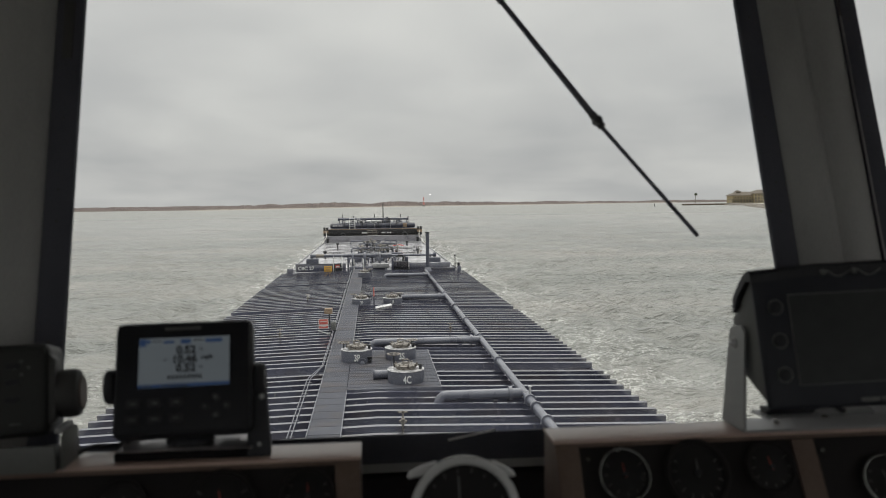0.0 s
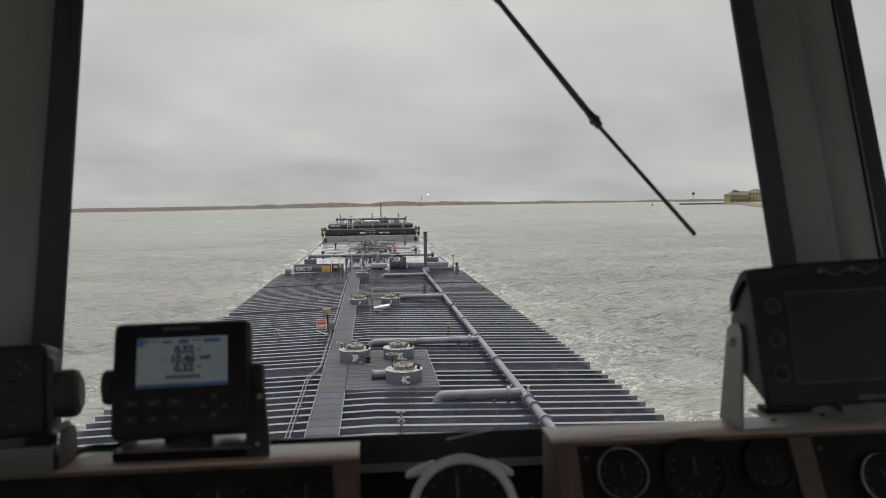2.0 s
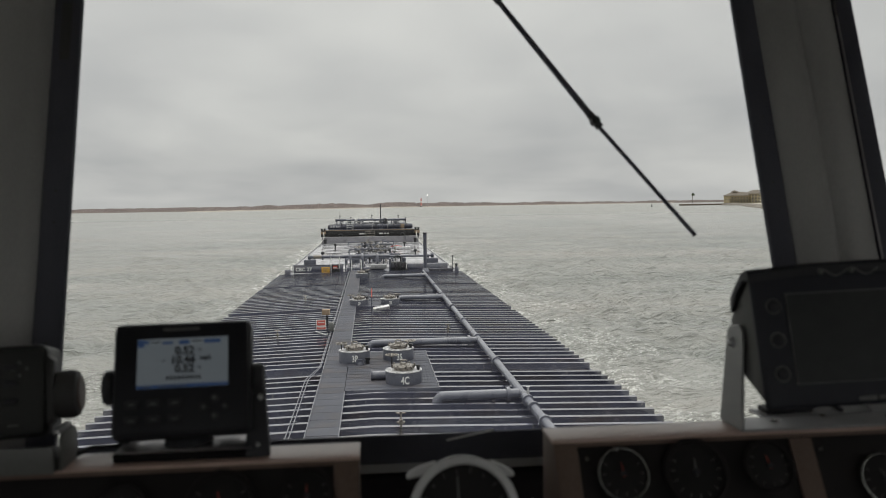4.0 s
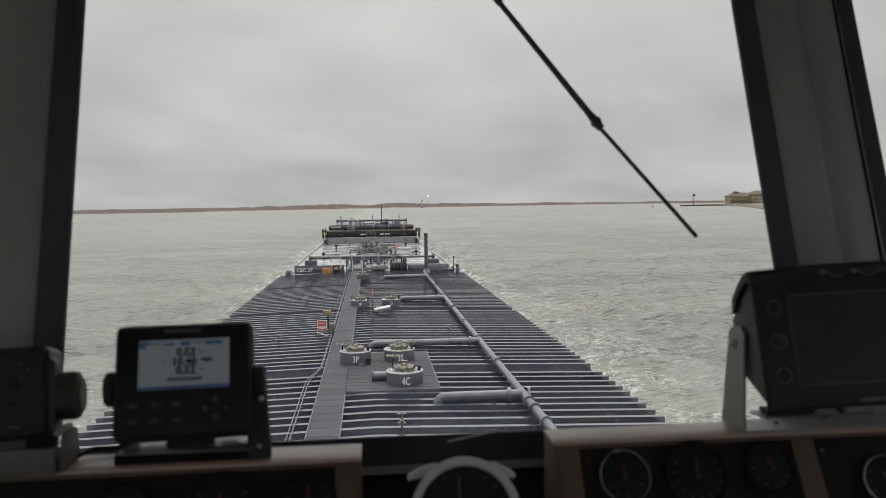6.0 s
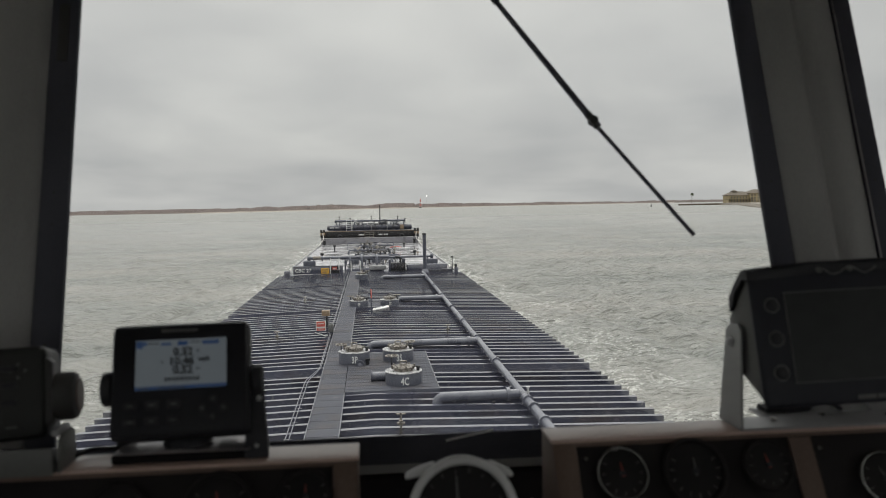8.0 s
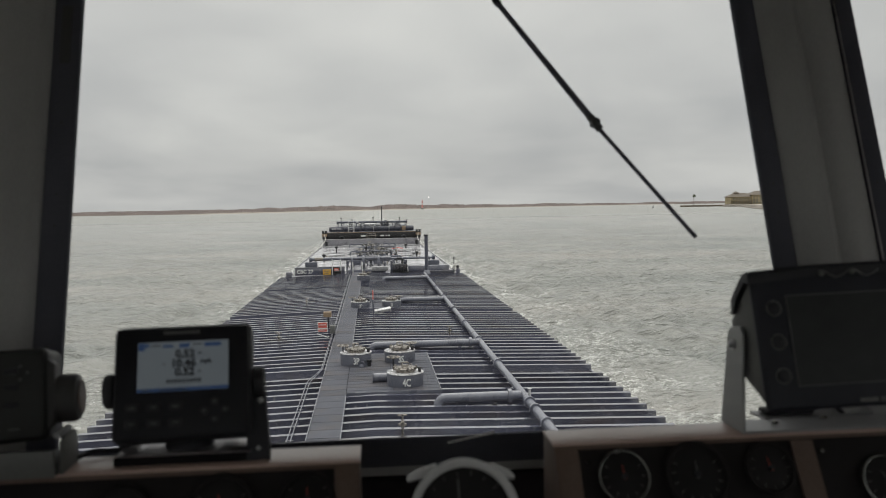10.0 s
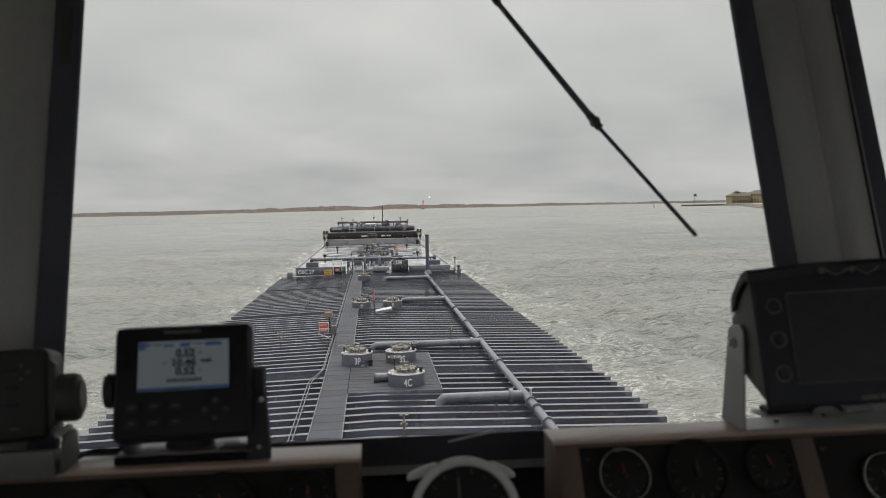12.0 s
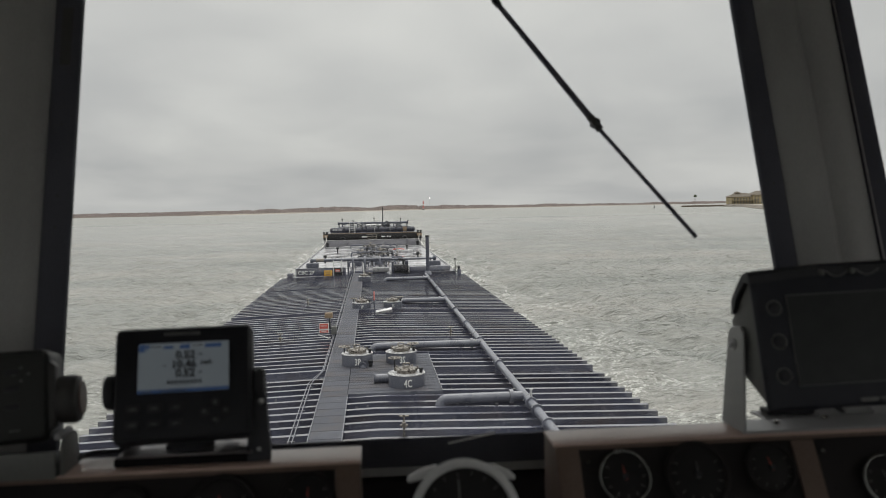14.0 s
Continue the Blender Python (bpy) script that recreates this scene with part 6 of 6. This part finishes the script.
        dy = 0.0 if sx > 0 else 0.045
        flare = 0.016 if sx > 0 else 0.004
        prof = [(0.016, -0.112), (0.085, -0.112), (0.055, -0.02), (0.046, 0.016), (0.024, 0.016), (0.020, -0.02)]
        a = [bm.verts.new((x - 0.005 - (flare if z < 0.0 else 0), y + dy, z)) for y, z in prof]
        b = [bm.verts.new((x + 0.005 + (flare * 0.4 if z < -0.1 else 0), y + dy, z)) for y, z in prof]
        fs = [bm.faces.new(a), bm.faces.new(b[::-1])] + [bm.faces.new((a[i], b[i], b[(i + 1) % 6], a[(i + 1) % 6])) for i in range(6)]
        bmesh.ops.bevel(bm, geom=list({e for f in fs for e in f.edges}), offset=0.002, segments=2, profile=0.5, affect="EDGES")
        part("bracket_arm", bm, M["plastic"], t)
    # level base: pale top plate, added for the reflected sky, with a dark foot in its middle
    inv = t.matrix_basis.inverted()

    def level(nm, bm, m, lab=""):
        bmesh.ops.transform(bm, matrix=inv, verts=bm.verts)
        return part(nm, bm, m, t, lab)

    level("bracket_base", box(BM(), -0.356, -0.164, 1.060, 1.118, 6.7535, 6.7655, 0.003), M["matte"])
    level("base_plate", prism(BM(), [(-0.350, 6.766), (-0.172, 6.766), (-0.170, 6.7690), (-0.215, 6.7700), (-0.310, 6.7700), (-0.352, 6.7690)], 1.060, 1.175, 0.001), M["shine"], "bright plate put in for reflected sky on the dark base")
    level("foot", lathe(BM(), [(0.034, 0), (0.032, 0.006), (0.020, 0.016), (0.018, 0.040)], (-0.262, 1.100, 6.7695), seg=24), M["plastic"])
    # Small metal dot in place of the bright highlight on the arm.
    level("arm_clip", knob(BM(), (-0.157, 1.060, 6.838), (1, -0.8, 0.2), 0.004, 0.004), M["alu"], "metal dot put in for a highlight on the arm")
    level("arm_bolt", knob(BM(), (-0.160, 1.053, 6.774), (0.2, -1, 0.2), 0.003, 0.003), M["alu"])


depth_display()


def radio_set():
    t = thing("radio_set", pose(-0.549, 1.08, 6.849, -12, 0, 14), "black radio with a grey knob in a metal bracket", "radio")
    W, H = 0.10, 0.064
    part("body", box(BM(), -W, W, 0, 0.14, -H, H, 0.012, 3), M["tray"], t)
    part("front_panel", box(BM(), -W + 0.005, W - 0.005, -0.004, 0.002, -H + 0.005, H - 0.005, 0.004), M["tray"], t)
    for i, x in enumerate((-0.01, 0.022, 0.054)):
        for z in (-0.012, 0.012, 0.034):
            part("key", box(BM(), x - 0.009, x + 0.009, -0.007, -0.003, z - 0.004, z + 0.004, 0.0015), M["plastic"], t)
    for x0, x1, z0 in ((-0.015, 0.0, -0.046), (0.018, 0.03, -0.046), (0.05, 0.063, -0.046)):
        part("key_mark", box(BM(), x0, x1, -0.0062, -0.0038, z0, z0 + 0.002), M["mark"], t)
    for x, z in ((0.065, 0.040), (0.065, 0.022), (0.056, 0.031), (0.074, 0.031)):
        part("arrow_mark", box(BM(), x - 0.0018, x + 0.0018, -0.0062, -0.0038, z - 0.0018, z + 0.0018), M["mark"], t)
    part("edge_bevel", prism(BM(), [(W - 0.004, -H + 0.012), (W + 0.006, -H + 0.02), (W + 0.007, H - 0.024), (W - 0.004, H - 0.014)], 0.004, 0.05, 0.002), M["knob"], t)
    part("side_knob", lathe(BM(), [(0.026, 0), (0.033, 0.004), (0.0345, 0.010), (0.0345, 0.024), (0.032, 0.030), (0.024, 0.033)], (W + 0.005, 0.035, -0.009), (1, -0.10, 0), 32), M["knob"], t, "grey round bracket knob")
    part("knob_cap", lathe(BM(), [(0.025, 0.033), (0.024, 0.0345), (0.006, 0.035)], (W + 0.005, 0.035, -0.009), (1, -0.10, 0), 28), M["tanshade"], t, "dull brown knob cap")
    inv = t.matrix_basis.inverted()

    def level(nm, bm, m, lab=""):
        bmesh.ops.transform(bm, matrix=inv, verts=bm.verts)
        return part(nm, bm, m, t, lab)

    # upright bracket cheek beside the set, and its low tray
    bm = BM()
    prof = [(1.036, 6.7545), (1.098, 6.7545), (1.094, 6.796), (1.086, 6.803), (1.050, 6.803), (1.040, 6.797)]
    a = [bm.verts.new((-0.4165, y, z)) for y, z in prof]
    b = [bm.verts.new((-0.4125, y, z)) for y, z in prof]
    fs = [bm.faces.new(a), bm.faces.new(b[::-1])] + [bm.faces.new((a[i], b[i], b[(i + 1) % 6], a[(i + 1) % 6])) for i in range(6)]
    bmesh.ops.bevel(bm, geom=list({e for f in fs for e in f.edges}), offset=0.001, segments=2, profile=0.5, affect="EDGES")
    level("bracket", bm, M["greypaint"], "grey metal bracket")
    level("bracket_tab", box(BM(), -0.4260, -0.4170, 1.046, 1.090, 6.800, 6.808, 0.002), M["palegrey"])
    level("bracket_tray", box(BM(), -0.68, -0.4170, 1.030, 1.096, 6.7545, 6.772, 0.003), M["tray"], "dull grey bracket tray")
    level("tray_front", box(BM(), -0.68, -0.4185, 1.026, 1.0295, 6.7545, 6.790, 0.001), M["greypaint"])
    level("cable", tube(BM(), [(-0.412, 1.090, 6.760), (-0.400, 1.115, 6.762), (-0.375, 1.120, 6.759), (-0.350, 1.140, 6.757)], 0.0035, 8, 0.01), M["plastic"])


radio_set()


def radar_monitor():
    t = thing("radar_monitor", pose(0.733, 1.03, 6.901, -15, -2, -3), "large black monitor switched off in a metal bracket", "monitor")
    W, H = 0.185, 0.1005
    part("face_plate", box(BM(), -W - 0.001, W, -0.006, 0.008, -H + 0.006, H - 0.004, 0.007, 3), M["satin"], t)
    # deep housing, cut back towards the bottom
    side = [(0.007, 0.093), (0.060, 0.060), (0.088, 0.046), (0.092, -0.020), (0.058, -0.047), (0.007, -0.085)]
    bm = BM()
    a = [bm.verts.new((-W + 0.001, y, z)) for y, z in side]
    b = [bm.verts.new((W - 0.001, y, z)) for y, z in side]
    fs = [bm.faces.new(a), bm.faces.new(b[::-1])] + [bm.faces.new((a[i], b[i], b[(i + 1) % 6], a[(i + 1) % 6])) for i in range(6)]
    bmesh.ops.bevel(bm, geom=list({e for x in fs for e in x.edges}), offset=0.003, segments=2, profile=0.5, affect="EDGES")
    part("housing", bm, M["greypaint"], t, "grey painted metal housing")
    cap = [(-0.010, 0.088), (-0.011, 0.100), (-0.004, 0.107), (0.012, 0.105), (0.034, 0.094), (0.062, 0.076), (0.067, 0.054), (0.056, 0.060), (0.040, 0.078), (0.008, 0.0935)]
    bm = BM()
    a = [bm.verts.new((-W - 0.006, y, z - 0.002)) for y, z in cap]
    c = [bm.verts.new((-W + 0.09, y, z + 0.004)) for y, z in cap]
    b = [bm.verts.new((W + 0.006, y, z + 0.005)) for y, z in cap]
    bm.faces.new(a), bm.faces.new(b[::-1])
    for p, q in ((a, c), (c, b)):
        for i in range(10):
            bm.faces.new((p[i], q[i], q[(i + 1) % 10], p[(i + 1) % 10]))
    part("hood", bm, M["plastic"], t, "black rubber hood over the top")
    part("screen", box(BM(), -W + 0.047, W - 0.05, -0.0075, -0.0055, -H + 0.040, H - 0.034, 0.0008), M["lcdoff"], t, "dark switched-off screen")
    fr = BM()
    for x0, x1, z0, z1 in ((-W + 0.045, W - 0.047, H - 0.034, H - 0.0325), (-W + 0.045, W - 0.047, -H + 0.0385, -H + 0.040), (-W + 0.0450, -W + 0.0463, -H + 0.040, H - 0.034), (W - 0.0485, W - 0.047, -H + 0.040, H - 0.034)):
        box(fr, x0, x1, -0.0085, -0.0055, z0, z1)
    part("screen_frame", fr, M["mark"], t)
    for z in (0.050, 0.002, -0.046):
        b_ = part("round_key", lathe(BM(), [(0.0085, 0), (0.0085, 0.003), (0.007, 0.004)], (-W + 0.026, -0.006, z), (0, -1, 0), 20), M["plastic"], t)
        part("key_ring", torus(BM(), (-W + 0.026, -0.0075, z), (0, 1, 0), 0.0105, 0.0011, 28, 6), M["greypaint"], b_)
    part("maker_plate", bars(BM(), [(-0.055, -0.03, -H + 0.012, -H + 0.018), (-0.027, 0.006, -H + 0.012, -H + 0.018)], -0.006), M["mark"], t)
    for x in (-0.085, -0.040):
        c_ = part("top_catch", lathe(BM(), [(0.003, 0), (0.0048, 0.002), (0.0038, 0.005), (0.0015, 0.006)], (x, -0.0105, H - 0.004), (0, -1, 0.2), 14), M["greypaint"], t, "dull metal twist catch")
        part("catch_wire", tube(BM(), [(x + 0.004, -0.016, H - 0.002), (x + 0.018, -0.014, H - 0.012), (x + 0.032, -0.013, H - 0.008), (x + 0.040, -0.012, H - 0.002)], 0.0011, 6, 0.01), M["greypaint"], c_)
    # the bracket stands upright, the monitor leans back in it
    inv = t.matrix_basis.inverted()

    def level(nm, bm, m, lab="", parent=t):
        bmesh.ops.transform(bm, matrix=inv, verts=bm.verts)
        return part(nm, bm, m, parent, lab, smooth=False)

    for s, x in ((-1, 0.5455), (1, 0.930)):
        bm = BM()
        prof = [(1.0745, 6.7545), (1.148, 6.7545), (1.126, 6.900), (1.116, 6.909), (1.088, 6.913), (1.078, 6.904)]
        a = [bm.verts.new((x - 0.002, y - (x - 0.5455) * 0.05, z)) for y, z in prof]
        b = [bm.verts.new((x + 0.002, y - (x - 0.5455) * 0.05, z)) for y, z in prof]
        fs = [bm.faces.new(a), bm.faces.new(b[::-1])] + [bm.faces.new((a[i], b[i], b[(i + 1) % 6], a[(i + 1) % 6])) for i in range(6)]
        bmesh.ops.bevel(bm, geom=list({e for f in fs for e in f.edges}), offset=0.0008, segments=1, profile=0.5, affect="EDGES")
        br = level("bracket_arm", bm, M["alu"], "bare metal bracket arm")
        level("bracket_bolt", lathe(BM(), [(0.0085, 0), (0.0085, 0.002), (0.0055, 0.0022), (0.005, 0.006), (0.003, 0.0075)], (x + s * 0.002, 1.109 - (x - 0.5455) * 0.05, 6.883), (s, 0, 0), 18), M["lid"], "", br)
    base = level("bracket_base", prism(BM(), [(0.5478, 6.7540), (1.10, 6.7540), (1.10, 6.7575), (0.5478, 6.7575)], 1.0755, 1.138, 0.001), M["palegrey"], "bare metal bracket base")
    level("base_tail", box(BM(), 0.61, 1.10, 1.139, 1.185, 6.7540, 6.7575, 0.001), M["palegrey"], "", base)
    for x, y in ((0.614, 1.112), (0.70, 1.125), (0.80, 1.11)):
        level("base_screw", knob(BM(), (x, y, 6.7585), (0, 0, 1), 0.005, 0.003), M["brass"], "", base)
    level("foot_pad", box(BM(), 0.622, 0.700, 1.150, 1.182, 6.7578, 6.766, 0.003), M["plastic"], "black rubber foot pad")
    level("cable_clip", tube(BM(), [(0.690, 1.160, 6.759), (0.705, 1.150, 6.770), (0.728, 1.146, 6.772), (0.750, 1.153, 6.759)], 0.004, 8, 0.01), M["plastic"], "black cable clip")


radar_monitor()
